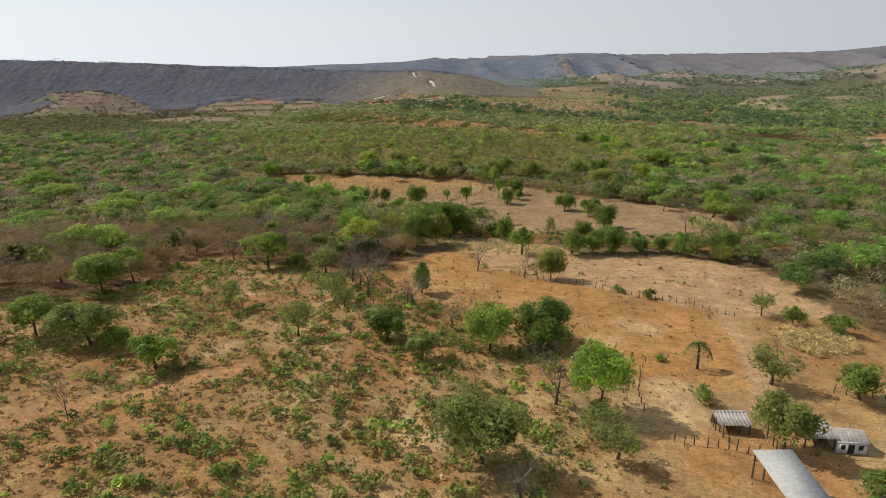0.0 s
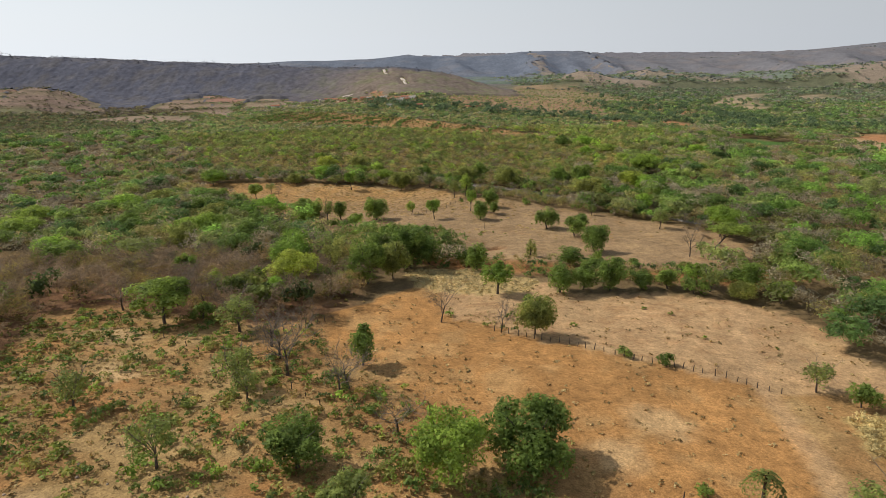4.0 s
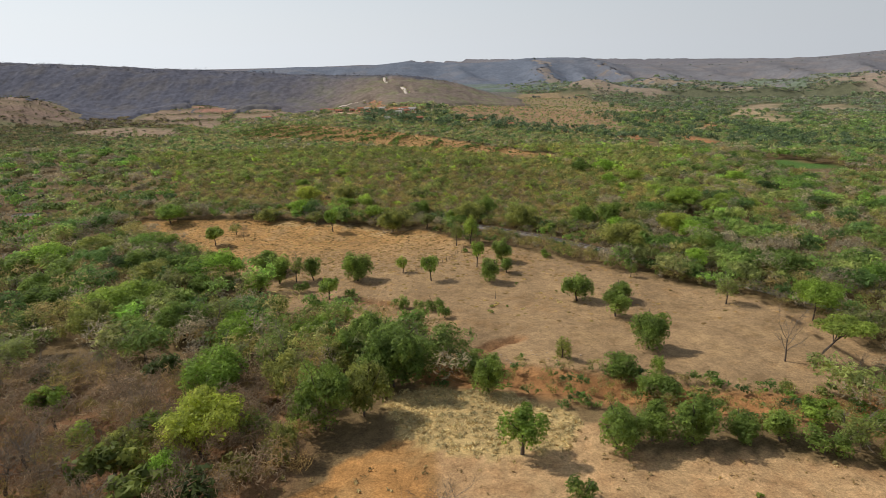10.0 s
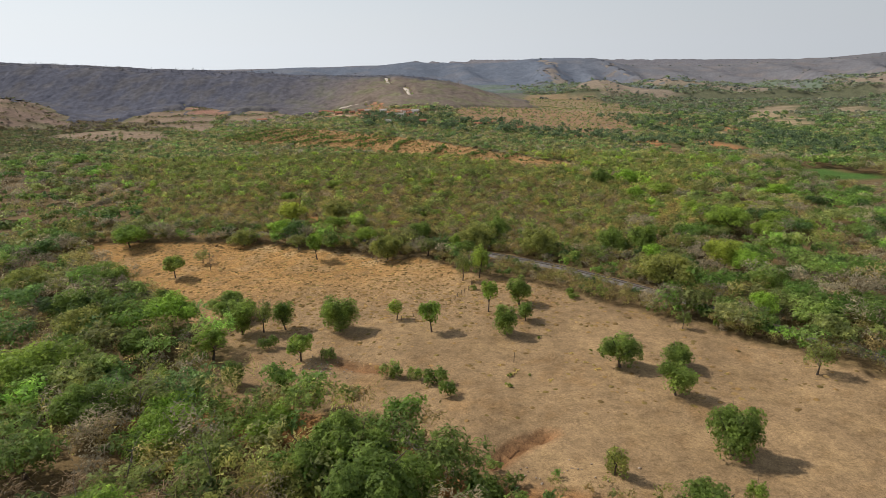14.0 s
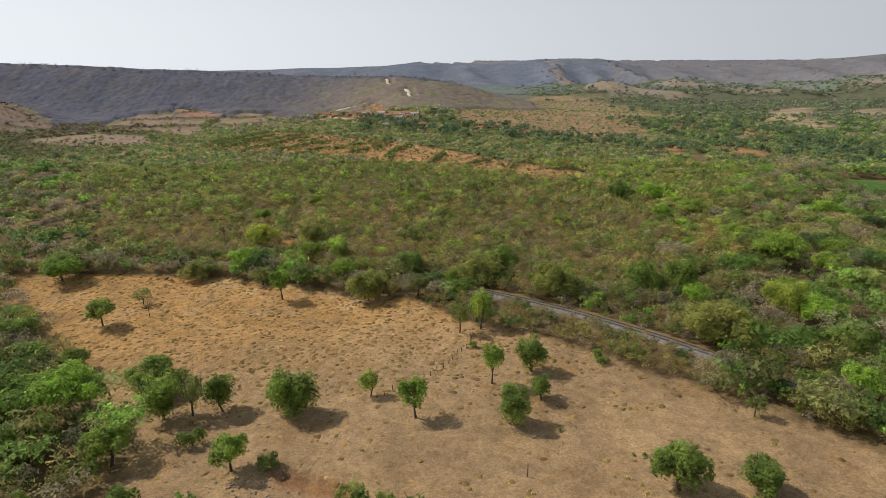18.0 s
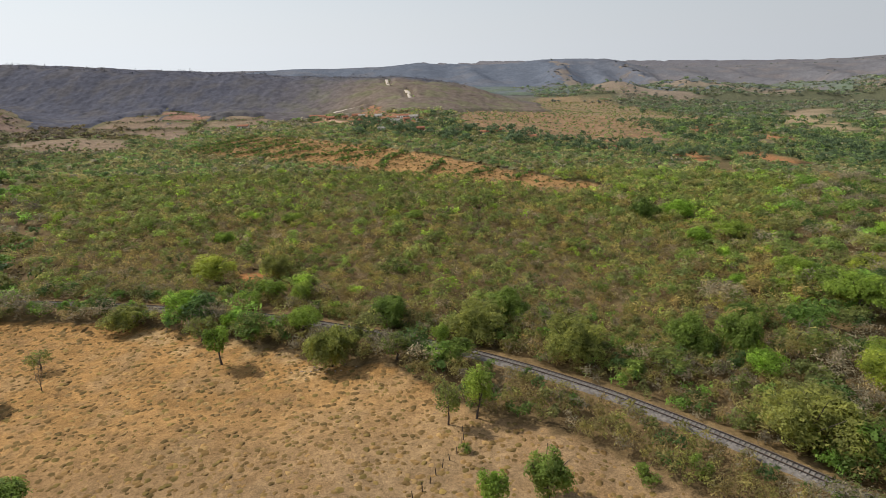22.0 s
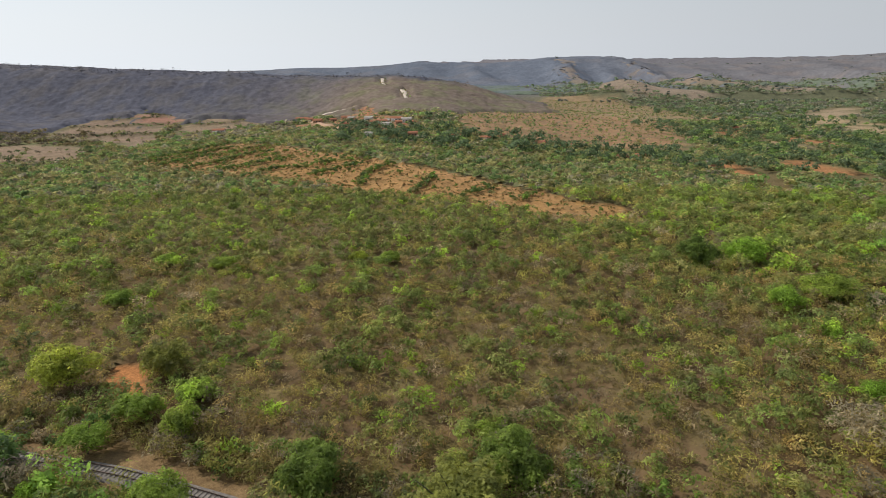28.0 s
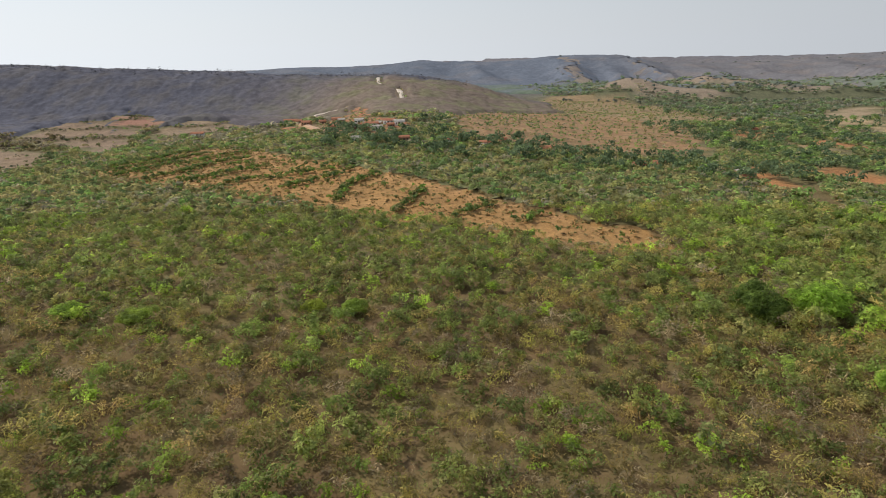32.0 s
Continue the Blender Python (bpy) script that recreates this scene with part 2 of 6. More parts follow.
# the long profile of the valley along the flight: (y, z)
PROFILE = ((-200, 12), (0, 11), (50, 9.6), (70, 7.8), (85, 6.3), (115, 3.2), (135, 1.6), (160, -1.8), (200, -5), (250, -5.6), (300, -5.6),
           (350, -4.8), (400, -4), (480, -5), (560, -7), (700, -9), (900, -10), (1200, -14), (6000, -20))
# the crest of the range behind and of the dark ridge before it: (x, z)
CREST = ((-3000, 0), (-900, 2), (-560, 14), (-400, 25), (-245, 21), (-80, 27), (-5, 34), (80, 25), (255, 25), (380, 37), (530, 37), (595, 14), (800, 7), (970, 5),
         (1160, 9), (1320, 17), (1500, 29), (2200, 86), (4000, 66))
RIDGE = ((-3000, 68), (-900, 62), (-600, 51), (-540, 47), (-443, 43), (-399, 38), (-271, 32), (-190, 26), (-112, 22), (-33, 22), (0, 21), (32, 16), (74, 7), (104, -4),
         (140, -17), (220, -25), (400, -31), (900, -38), (3000, -42))
# spurs that come down from the range into the valley: crest (x, y, z), foot (x, y), half width
SPURS = ((372, 1990, 38, 300, 1270, 62), (545, 1990, 36, 520, 1340, 60), (715, 1990, 12, 655, 1420, 70), (1090, 1990, 15, 900, 1230, 85), (1320, 1990, 22, 1090, 1330, 90),
         (110, 1990, 30, 150, 1440, 60), (-15, 1990, 36, -10, 1480, 55), (250, 1990, 28, 235, 1560, 40), (850, 1990, 8, 800, 1500, 55), (460, 1990, 36, 430, 1500, 45))
# rounded knolls at the foot of the range: x, y, top, half widths
KNOLLS = ((345, 1240, 3, 40, 60), (415, 1190, -15, 34, 46), (525, 1340, 0, 48, 70), (620, 1250, -20, 40, 50), (872, 1240, -3, 56, 80), (965, 1260, 0, 60, 80), (1060, 1320, 6, 70, 90))


def height(x, y):
    """The ground's height over the plan."""
    x, y = np.asarray(x, float), np.asarray(y, float)
    py, pz = np.array(PROFILE, float).T
    z = sum(np.interp(y + o, py, pz) for o in (-16, -8, 0, 8, 16)) / 5.0
    near = 1.0 - smooth(60, 195, y)
    z = z - 0.085 * np.clip(x, -90, 70) * near
    east = smooth(120, 420, y)
    z = z - east * 0.055 * (np.sqrt((x - 60) ** 2 + 900.0) + (x - 60)) * 0.5 * (1 - smooth(300, 900, x) * 0.4)
    z = z + 9.5 * bump(x, y, 10, 645, 62, 90)
    z = z + 28.0 * bump(x, y, -379, 675, 33, 46, 8) + 26.0 * bump(x, y, -466, 775, 34, 42) + 12.0 * bump(x, y, -247, 735, 38, 44) + 9.0 * bump(x, y, -160, 722, 30, 40)
    rx, rz = np.array(RIDGE, float).T
    crest = sum(np.interp(x + o, rx, rz) for o in (-40, -20, 0, 20, 40)) / 5.0
    rise = smooth(815 - 175 * np.exp(-((x + 5) / 70) ** 2), 950, y) * (1.0 - 0.8 * smooth(1000, 1400, y))
    z = z * (1 - rise) + crest * rise
    cx, cz = np.array(CREST, float).T
    crest = sum(np.interp(x + o, cx, cz) for o in (-50, -25, 0, 25, 50)) / 5.0
    far = smooth(1540, 1990, y) * (1.0 - 0.5 * smooth(2050, 2900, y))
    z = z * (1 - far) + crest * far
    folds = smooth(1050, 1450, y) * (1 - smooth(1850, 2000, y))
    hills = ripple(x + 0.2 * y, y * 0.5, 610, 1.7) + 0.45 * ripple(x - 0.15 * y, y * 0.6, 270, 0.6)
    z = z + folds * (1.0 + 9.0 * hills)
    for ax, ay, top, bx, by, half in SPURS:
        k = np.clip((ay - y) / (ay - by), -0.2, 1.15)
        off = x - ax - (bx - ax) * k + 16.0 * ripple(x, y, 330, ax * 0.01)
        target = top - 2.0 + (-16.0 - top) * smooth(0.0, 1.0, k) + 2.0 * ripple(x, y, 190, ax * 0.02)
        z = z + np.maximum(target - z, 0.0) * np.exp(-np.abs(off / (half * (0.6 + 0.35 * np.clip(k, 0, 1)))) ** 1.7) * (y > 1150)
    for kx, ky, top, sx, sy in KNOLLS:
        z = z + np.maximum(top - z, 0.0) * bump(x, y, kx, ky, sx, sy)
    z = z + 1.6 * smooth(830, 930, y) * (1 - smooth(980, 1050, y)) * ripple(x, y * 0.5, 95, 0.9)
    z = z + 0.25 * ripple(x, y, 23, 0.4) + 0.5 * ripple(x, y, 61, 2.2)
    return z


def inside(x, y, ring):
    """Which points of the plan lie inside a ring of corners."""
    hit, n = np.zeros(np.shape(x), bool), len(ring)
    for i in range(n):
        (ax, ay), (bx, by) = ring[i], ring[(i + 1) % n]
        if ay != by:
            hit ^= ((ay > y) != (by > y)) & (x < (bx - ax) * (y - ay) / (by - ay) + ax)
    return hit


def wobbly(x, y, ring, much=2.0, size=9.0):
    """The same with an uneven edge."""
    return inside(x + much * ripple(x, y, size, 0.3) + 0.5 * much * ripple(x, y, size * 0.37, 1.1), y + much * ripple(x, y, size, 2.7) + 0.5 * much * ripple(x, y, size * 0.41, 0.2), ring)


def to_line(x, y, line):
    """Distance from points of the plan to a line of corners."""
    best = np.full(np.shape(x), 1e9)
    for (ax, ay), (bx, by) in zip(line, line[1:]):
        dx, dy = bx - ax, by - ay
        k = np.clip(((x - ax) * dx + (y - ay) * dy) / (dx * dx + dy * dy), 0, 1)
        best = np.minimum(best, np.hypot(x - ax - k * dx, y - ay - k * dy))
    return best


def glide(line, step):
    """A smooth line through corners, as points about step metres apart."""
    p = np.array([line[0], *line, line[-1]], float)
    out = []
    for i in range(1, len(p) - 2):
        a, b, c, d = p[i - 1], p[i], p[i + 1], p[i + 2]
        k = np.linspace(0, 1, 24, endpoint=False)[:, None]
        out.append(0.5 * (2 * b + (c - a) * k + (2 * a - 5 * b + 4 * c - d) * k ** 2 + (3 * b - a - 3 * c + d) * k ** 3))
    out = np.concatenate([*out, p[-1:]])
    run = np.concatenate([[0], np.cumsum(np.hypot(*np.diff(out, axis=0).T))])
    s = np.arange(0, run[-1], step)
    return np.stack([np.interp(s, run, out[:, 0]), np.interp(s, run, out[:, 1])], 1)


def mesh_of(name, verts, faces, mat=None, tint=None, smooth_faces=False, attribute="tint"):
    """A mesh from numpy arrays: faces all with the same number of corners."""
    verts, faces = np.asarray(verts, np.float32), np.asarray(faces, np.int32)
    me = bpy.data.meshes.new(name)
    me.vertices.add(len(verts))
    me.vertices.foreach_set("co", verts.ravel())
    me.loops.add(faces.size)
    me.loops.foreach_set("vertex_index", faces.ravel())
    me.polygons.add(len(faces))
    me.polygons.foreach_set("loop_start", np.arange(0, faces.size, faces.shape[1], dtype=np.int32))
    me.update(calc_edges=True)
    me.validate()
    if smooth_faces:
        me.polygons.foreach_set("use_smooth", np.ones(len(faces), bool))
    if tint is not None:
        a = me.color_attributes.new(attribute, "FLOAT_COLOR", "POINT")
        a.data.foreach_set("color", np.concatenate([tint, np.ones((len(tint), 1))], 1).astype(np.float32).ravel())
    if mat is not None:
        me.materials.append(mat)
    return me


def part(name, me, parent, label=""):
    """One mesh object under a thing."""
    ob = new(name, me)
    ob.parent = parent
    return tagged(ob, label)


def boxes(*items):
    """Verts and faces of boxes given as (x0, y0, z0, x1, y1, z1)."""
    v, f = [], []
    for x0, y0, z0, x1, y1, z1 in items:
        o = len(v)
        v += [(x, y, z) for z in (z0, z1) for x, y in ((x0, y0), (x1, y0), (x1, y1), (x0, y1))]
        f += [[o + i for i in q] for q in ((3, 2, 1, 0), (4, 5, 6, 7), (0, 1, 5, 4), (1, 2, 6, 5), (2, 3, 7, 6), (3, 0, 4, 7))]
    return v, f


def tube(points, radii, sides=6):
    """Verts and quads of a tapering tube along points."""
    p, r = np.asarray(points, float), np.asarray(radii, float)
    d = np.gradient(p, axis=0)
    d /= np.linalg.norm(d, axis=1)[:, None] + 1e-9
    side = np.cross(d, np.where(np.abs(d[:, 2:]) > 0.9, (1.0, 0, 0), (0, 0, 1.0)))
    side /= np.linalg.norm(side, axis=1)[:, None] + 1e-9
    up = np.cross(d, side)
    a = np.arange(sides) * 2 * np.pi / sides
    v = p[:, None] + r[:, None, None] * (np.cos(a)[None, :, None] * side[:, None] + np.sin(a)[None, :, None] * up[:, None])
    i = np.arange(len(p) - 1)[:, None] * sides + np.arange(sides)[None]
    j = np.arange(len(p) - 1)[:, None] * sides + (np.arange(sides)[None] + 1) % sides
    return v.reshape(-1, 3), np.stack([i, j, j + sides, i + sides], -1).reshape(-1, 4)


def joined(pieces):
    """Several (verts, faces) as one."""
    v, f, o = [], [], 0
    for a, b in pieces:
        v.append(np.asarray(a, float))
        f.append(np.asarray(b, int) + o)
        o += len(v[-1])
    return np.concatenate(v), np.concatenate(f)


def leaves(rng, centre, outward, size, spread=0.75, corners=4, twiggy=None):
    """One small spray of leaves at each centre, three- or four-cornered, facing roughly outward and up."""
    n = len(centre)
    nrm = 1.25 * outward + (0, 0, 0.5) + spread * rng.normal(size=(n, 3))
    nrm /= np.linalg.norm(nrm, axis=1)[:, None] + 1e-9
    a = np.cross(nrm, rng.normal(size=(n, 3)))
    a /= np.linalg.norm(a, axis=1)[:, None] + 1e-9
    b = np.cross(nrm, a)
    s = (size * rng.uniform(0.6, 1.4, n))[:, None]
    k = rng.uniform(0.5, 0.95, n)[:, None]
    if twiggy is not None:
        thin = np.asarray(twiggy, float)[:, None]
        k, s = np.where(thin > 0, 0.16 * thin, k), np.where(thin > 0, s * 1.4, s)
    if corners == 3:
        v = np.stack([centre - a * s * 0.55, centre + b * s * 0.62 * k + a * s * 0.3, centre - b * s * 0.62 * k + a * s * 0.35], 1)
        return v.reshape(-1, 3), np.arange(3 * n).reshape(-1, 3)
    v = np.stack([centre - a * s * 0.5, centre + b * s * 0.5 * k + a * s * 0.1 * k, centre + a * s * 0.5 + nrm * s * 0.12, centre - b * s * 0.5 * k], 1)
    return v.reshape(-1, 3), np.arange(4 * n).reshape(-1, 4)


def plants(rng, x, y, radius, tall, foot, count, size, tint, blobs=6, spread=0.75, base=None, corners=3, under=-0.35, twiggy=None, drape=False):
    """Leaf sprays of many shrubs or trees at once. radius, tall, foot: crown radius, height of the top and of the crown's underside; count: sprays each."""
    n = len(x)
    z = height(x, y) if base is None else base
    who = np.repeat(np.arange(n), count)
    crown = (tall - foot) * 0.5
    ang, rad = rng.uniform(0, 2 * np.pi, (n, blobs)), np.sqrt(rng.uniform(0.02, 1, (n, blobs))) * 0.72
    bz = rng.uniform(-0.55, 0.55, (n, blobs)) * (1.1 - rad)
    bx, by = np.cos(ang) * rad, np.sin(ang) * rad
    br = rng.uniform(0.34, 0.56, (n, blobs)) * (8.0 / max(8, blobs)) ** 0.33
    core = blobs // 6 if blobs >= 14 else 0
    bx[:, :core], by[:, :core], bz[:, :core] = bx[:, :core] * 0.35, by[:, :core] * 0.35, bz[:, :core] * 0.5
    br[:, :core] = rng.uniform(0.48, 0.62, (n, core))
    pick = rng.integers(0, blobs, len(who))
    d = rng.normal(size=(len(who), 3))
    d /= np.linalg.norm(d, axis=1)[:, None]
    d[:, 2] = np.where(d[:, 2] < under, -d[:, 2], d[:, 2])
    r = br[who, pick] * rng.uniform(0.0, 1.0, len(who)) ** 0.28
    local = np.stack([bx[who, pick] + d[:, 0] * r, by[who, pick] + d[:, 1] * r, bz[who, pick] + d[:, 2] * r * 1.05], 1)
    c = np.stack([x[who] + local[:, 0] * radius[who], y[who] + local[:, 1] * radius[who], z[who] + foot[who] + crown[who] * (1 + local[:, 2])], 1)
    if drape:
        c[:, 2] += height(c[:, 0], c[:, 1]) - z[who]
        d = d * 0.35 + (0, 0, 0.8)
    c[:, 2] = np.maximum(c[:, 2], (c[:, 2] if drape else z[who] + 0.1))
    v, f = leaves(rng, c, d, size[who], spread, corners, None if twiggy is None else twiggy[who])
    colour = tint[who] * rng.uniform(0.8, 1.2, (len(who), 1))
    return v, f, np.repeat(colour, corners, axis=0)


# ---- plan ----
OPEN_SOUTH = ((-65, 81), (-54, 87), (-50, 100), (-56, 118), (-48, 121), (-36, 117), (-21, 112), (-12, 113), (-10, 119), (-3, 127), (3, 133), (1, 144), (7, 147), (20, 145),
              (28, 137), (30, 130), (44, 129), (51, 128), (57, 126), (64, 123), (69, 113), (68, 95), (69, 81), (78, 60), (90, -120), (-220, -120), (-220, 60), (-95, 74))
FIELD = ((-30, 181), (-29, 189), (-29, 199), (-35, 207), (-56, 227), (-62, 237), (-80, 254), (-97, 275), (-79, 273), (-65, 271.5), (-54, 270.5), (-44, 269.5), (-34, 267), (-28, 262),
         (-19, 258.5), (-11, 256.5), (-4, 252.5), (3, 249.5), (9, 247.5), (14, 242), (18, 236), (23, 233), (29, 230.5), (35, 226.5), (43, 219), (50, 213.5), (56, 207), (62, 200),
         (68, 194), (76, 183), (82, 174), (84, 160), (81, 152), (72, 141), (64, 142), (53, 144), (46, 146), (36, 150), (29, 152), (19, 154), (14, 155), (10, 159), (4, 170), (-11, 180))
LOW_FIELD = ((-8, 102), (-12, 113), (-10, 119), (-3, 127), (3, 133), (7, 117), (16, 111), (23, 105), (37, 98), (49, 91), (44, 78), (36, 62), (26, 66), (20, 80), (8, 82), (0, 92))
STRAW = ((3, 133), (1, 144), (7, 147), (20, 145), (28, 137), (24, 130), (12, 128))
TERRACES = ((-132, 500), (-112, 489), (-76, 468), (-56, 455), (-30, 436), (-10, 420), (3, 415), (14, 408), (23, 407), (37, 395), (52, 388), (67, 377), (83, 380), (82, 394), (66, 406),
            (42, 436), (21, 464), (-3, 486), (-25, 510), (-44, 530), (-78, 570), (-107, 588), (-124, 568), (-130, 523))
VILLAGE = ((-106, 687), (-79, 699), (-60, 735), (-42, 783), (-20, 700), (6, 640), (10, 600), (-18, 588), (-50, 630))
CLEARED = ((36, 720), (68, 793), (169, 854), (244, 827), (225, 700), (180, 590), (164, 550), (135, 550), (108, 562), (69, 566), (43, 585))
MOUNDS = (((-428, 640), (-420, 680), (-398, 720), (-370, 722), (-335, 690), (-305, 655), (-310, 632), (-345, 616), (-390, 612), (-420, 620)),
          ((-269, 673), (-269, 692), (-255, 708), (-229, 710), (-188, 671), (-167, 620), (-161, 585), (-194, 622), (-230, 649), (-252, 652)),
          ((-176, 671), (-157, 709), (-141, 715), (-123, 698), (-129, 656), (-152, 637)), ((-275, 571), (-286, 611), (-251, 626), (-200, 595), (-170, 547), (-181, 528), (-216, 535)),
          ((-490, 748), (-478, 800), (-448, 792), (-418, 748), (-428, 724)), ((-219, 711), (-276, 849), (-258, 844), (-177, 689), (-187, 679)))
EAST_FIELDS = (((443, 900), (544, 1007), (591, 1023), (510, 903), (432, 874)), ((598, 960), (660, 975), (640, 890), (573, 885)), 
               ((254, 721), (279, 747), (277, 695), (242, 657), (220, 644)), ((283, 671), (297, 635), (283, 614), (267, 637)), ((166, 510), (177, 517), (162, 479), (150, 454), (152, 478)),
               ((198, 520), (221, 526), (220, 494), (205, 480), (188, 499)), ((186, 840), (210, 885), (269, 871), (333, 870), (356, 853), (309, 841), (238, 824)),
               ((323, 447), (360, 458), (290, 363), (268, 368)))
GREEN_FIELD = ((196, 392), (217, 399), (232, 375), (201, 361), (181, 362))
TRACK = ((-140, 284), (-90, 282), (-56, 278), (-31, 272.8), (-18, 269.5), (-10, 266.6), (-2, 263.4), (6, 260), (13, 256.7), (20, 252.8), (30, 246.2), (40, 238.5), (45, 233.9), (50, 229),
         (55, 223.8), (60, 218), (65, 212), (71.6, 203.8), (78.5, 196), (86, 187), (96, 174), (110, 153), (130, 120))
RAILWAY = glide(TRACK, 2.0)
CREEK = ((-36, 176), (-14, 172), (2, 163), (10, 153), (20, 150), (34, 145), (50, 140), (66, 136), (84, 140))
BANK = ((16, 160), (19, 163.5), (24, 167))
LIP = ((-7, 191.3), (-3.3, 189.5), (0.5, 188.3))
SPUR_ROAD = ((-34, 600), (-51, 641), (-95, 751), (-84, 797), (-62, 790), (-43, 790))
SCARS = ((((-8, 848), (-5, 796)), 3.4), (((-36, 925), (-34, 893)), 2.6), (((-34, 893), (-23, 866)), 1.5))
TERRACE_PATH = ((-107, 583), (-78, 566), (-44, 526), (-25, 506), (-3, 482), (19, 462), (39, 434), (62, 406))
PASTURE = ((150, 830), (165, 1010), (200, 1180), (290, 1150), (335, 985), (322, 860), (345, 790), (265, 765), (175, 790))
VALLEY_FIELDS = (((370, 715), (396, 690), (455, 800), (478, 832), (410, 770)), ((280, 425), (312, 410), (280, 362), (258, 357)), ((365, 779), (440, 880), (492, 884), (440, 800)),
                 ((245, 626), (250, 642), (272, 600), (262, 585), (240, 580)))
CANE = ((53, 85), (63, 84), (60, 76), (52, 74), (50, 78))
FARM_TRACK = ((59, 121), (54, 110), (48, 95.5), (46, 86), (43, 75), (38.5, 63), (36, 58))
PALE_SPOTS = ((-40, 106, 5), (-33, 93, 4), (-4, 51, 3.5), (-1, 49.5, 2.5), (-23, 79, 3), (-29, 67, 3), (24, 56, 6), (27, 62, 5), (23, 77, 4), (30, 83.5, 5), (-4.5, 250, 2.2), (1.4, 251, 2), (-30, 258, 2.5), (-38, 265, 2), (-36, 262.5, 3.2), (-41, 264.5, 2.6), (-16.5, 257.5, 3.0), (-11, 256, 2.4), (-6.5, 247.5, 3.0), (-22, 259.5, 2.4), (-9.5, 252.5, 2.0))
HILL_PATH = ((-49, 36), (-44, 44), (-40, 52), (-33, 56), (-24, 62))


def rail_bed(x, y, z):
    """Sinks or lifts the ground to the railway's bed."""
    d = to_line(x, y, RAILWAY[::3])
    k = 1 - smooth(2.2, 6.0, d)
    z = z * (1 - k) + (-4.75) * k
    gully = to_line(x, y, CREEK) + 0.5 * ripple(x, y, 7.0, 0.4)
    return z - 1.3 * (1 - smooth(0.8, 3.2, gully)) - 1.3 * (1 - smooth(0.2, 1.3, np.minimum(to_line(x, y, BANK), to_line(x, y, LIP)) + 0.4 * ripple(x, y, 3.0, 0.4)))


def cover(x, y):
    """The plan's soil colours, and whether woods stand there."""
    n = len(x)
    r1, r2, r3 = ripple(x, y, 31, 0.9), ripple(x, y, 11, 1.9), ripple(x, y, 5.3, 2.6)
    soil = np.empty((n, 3))
    soil[:] = (0.17, 0.125, 0.072)
    woods = np.ones(n, bool)

    def lay(mask, colour, k=1.0):
        k = (mask * k)[:, None]
        soil[:] = soil * (1 - k) + np.array(colour) * k

    far = smooth(380, 560, y)
    lay(far, (0.165, 0.16, 0.085))
    # ridge and range soil: bluish grey, with distance haze painted in
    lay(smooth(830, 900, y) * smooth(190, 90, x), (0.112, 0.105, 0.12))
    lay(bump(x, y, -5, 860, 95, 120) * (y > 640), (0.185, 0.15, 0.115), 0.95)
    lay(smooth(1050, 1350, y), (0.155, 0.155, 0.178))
    lay(smooth(200, 280, x) * smooth(1000, 1060, y) * (1 - smooth(1440, 1560, y)), (0.13, 0.14, 0.085), 0.9)
    lay(smooth(1150, 1350, y) * smooth(0.45, 0.8, ripple(x, y, 210, 1.2)), (0.20, 0.18, 0.17), 0.5)
    south = wobbly(x, y, OPEN_SOUTH, 1.6)
    lay(south, (0.335, 0.205, 0.095))
    lay(south * smooth(8, -12, x + 0.1 * y) * smooth(-0.5, 0.6, r2 + r1), (0.25, 0.185, 0.085), 0.55)
    lay(south * smooth(0.0, 0.8, r1 + 0.5 * r2), (0.42, 0.30, 0.155), 0.7)
    lay(south * smooth(0.25, 0.8, -r1 + 0.6 * r3), (0.35, 0.185, 0.08), 0.7)
    lay(south * smooth(-22, -8, x) * smooth(66, 56, y) * smooth(-0.6, 0.4, r2 + 0.5 * r3), (0.43, 0.32, 0.17), 0.7)
    low = wobbly(x, y, LOW_FIELD, 1.2)
    lay(low, (0.40, 0.22, 0.09), 0.9)
    lay(low * smooth(0.2, 0.9, r2 + r1), (0.44, 0.285, 0.14), 0.6)
    pale = south & ~low & (y > 92) & (x > 8)
    lay(pale, (0.46, 0.32, 0.195), 0.8)
    lay(pale * smooth(0.1, 0.8, -r2 + r3), (0.36, 0.22, 0.12), 0.6)
    lay(wobbly(x, y, STRAW, 1.0), (0.50, 0.39, 0.20), 0.85)
    field = wobbly(x, y, FIELD, 1.5)
    lay(field, (0.30, 0.213, 0.132))
    lay(field * smooth(215, 250, y - 0.25 * x), (0.41, 0.24, 0.095), 0.85)
    lay(field * smooth(0.2, 0.8, r1 - 0.4 * r2), (0.36, 0.255, 0.15), 0.6)
    lay(field * smooth(0.35, 0.9, -r1 + 0.5 * r3), (0.30, 0.195, 0.105), 0.7)
    lay(field * smooth(0.35, 0.8, ripple(x, y, 6.3, 0.5) + 0.5 * r3), (0.27, 0.18, 0.10), 0.5)
    woods &= ~south & ~field
    litter = smooth(-4, -14, x) * smooth(80, 92, y + 0.1 * x) * smooth(160, 140, y) * ~south
    lay(litter, (0.225, 0.127, 0.077), 0.9)
    lay(litter * smooth(0.0, 0.7, r2 + 0.6 * r3), (0.29, 0.195, 0.115), 0.6)
    rail = to_line(x, y, RAILWAY[::3])
    lay(1 - smooth(3.2, 5.5, rail + 0.8 * r3), (0.22, 0.16, 0.09), 0.8)
    lay((1 - smooth(3.2, 5.5, rail + 0.8 * r3)) * smooth(10, 2, x), (0.25, 0.175, 0.105), 0.7)
    woods &= rail > 2.3
    terraces = wobbly(x, y, TERRACES, 3.0, 17)
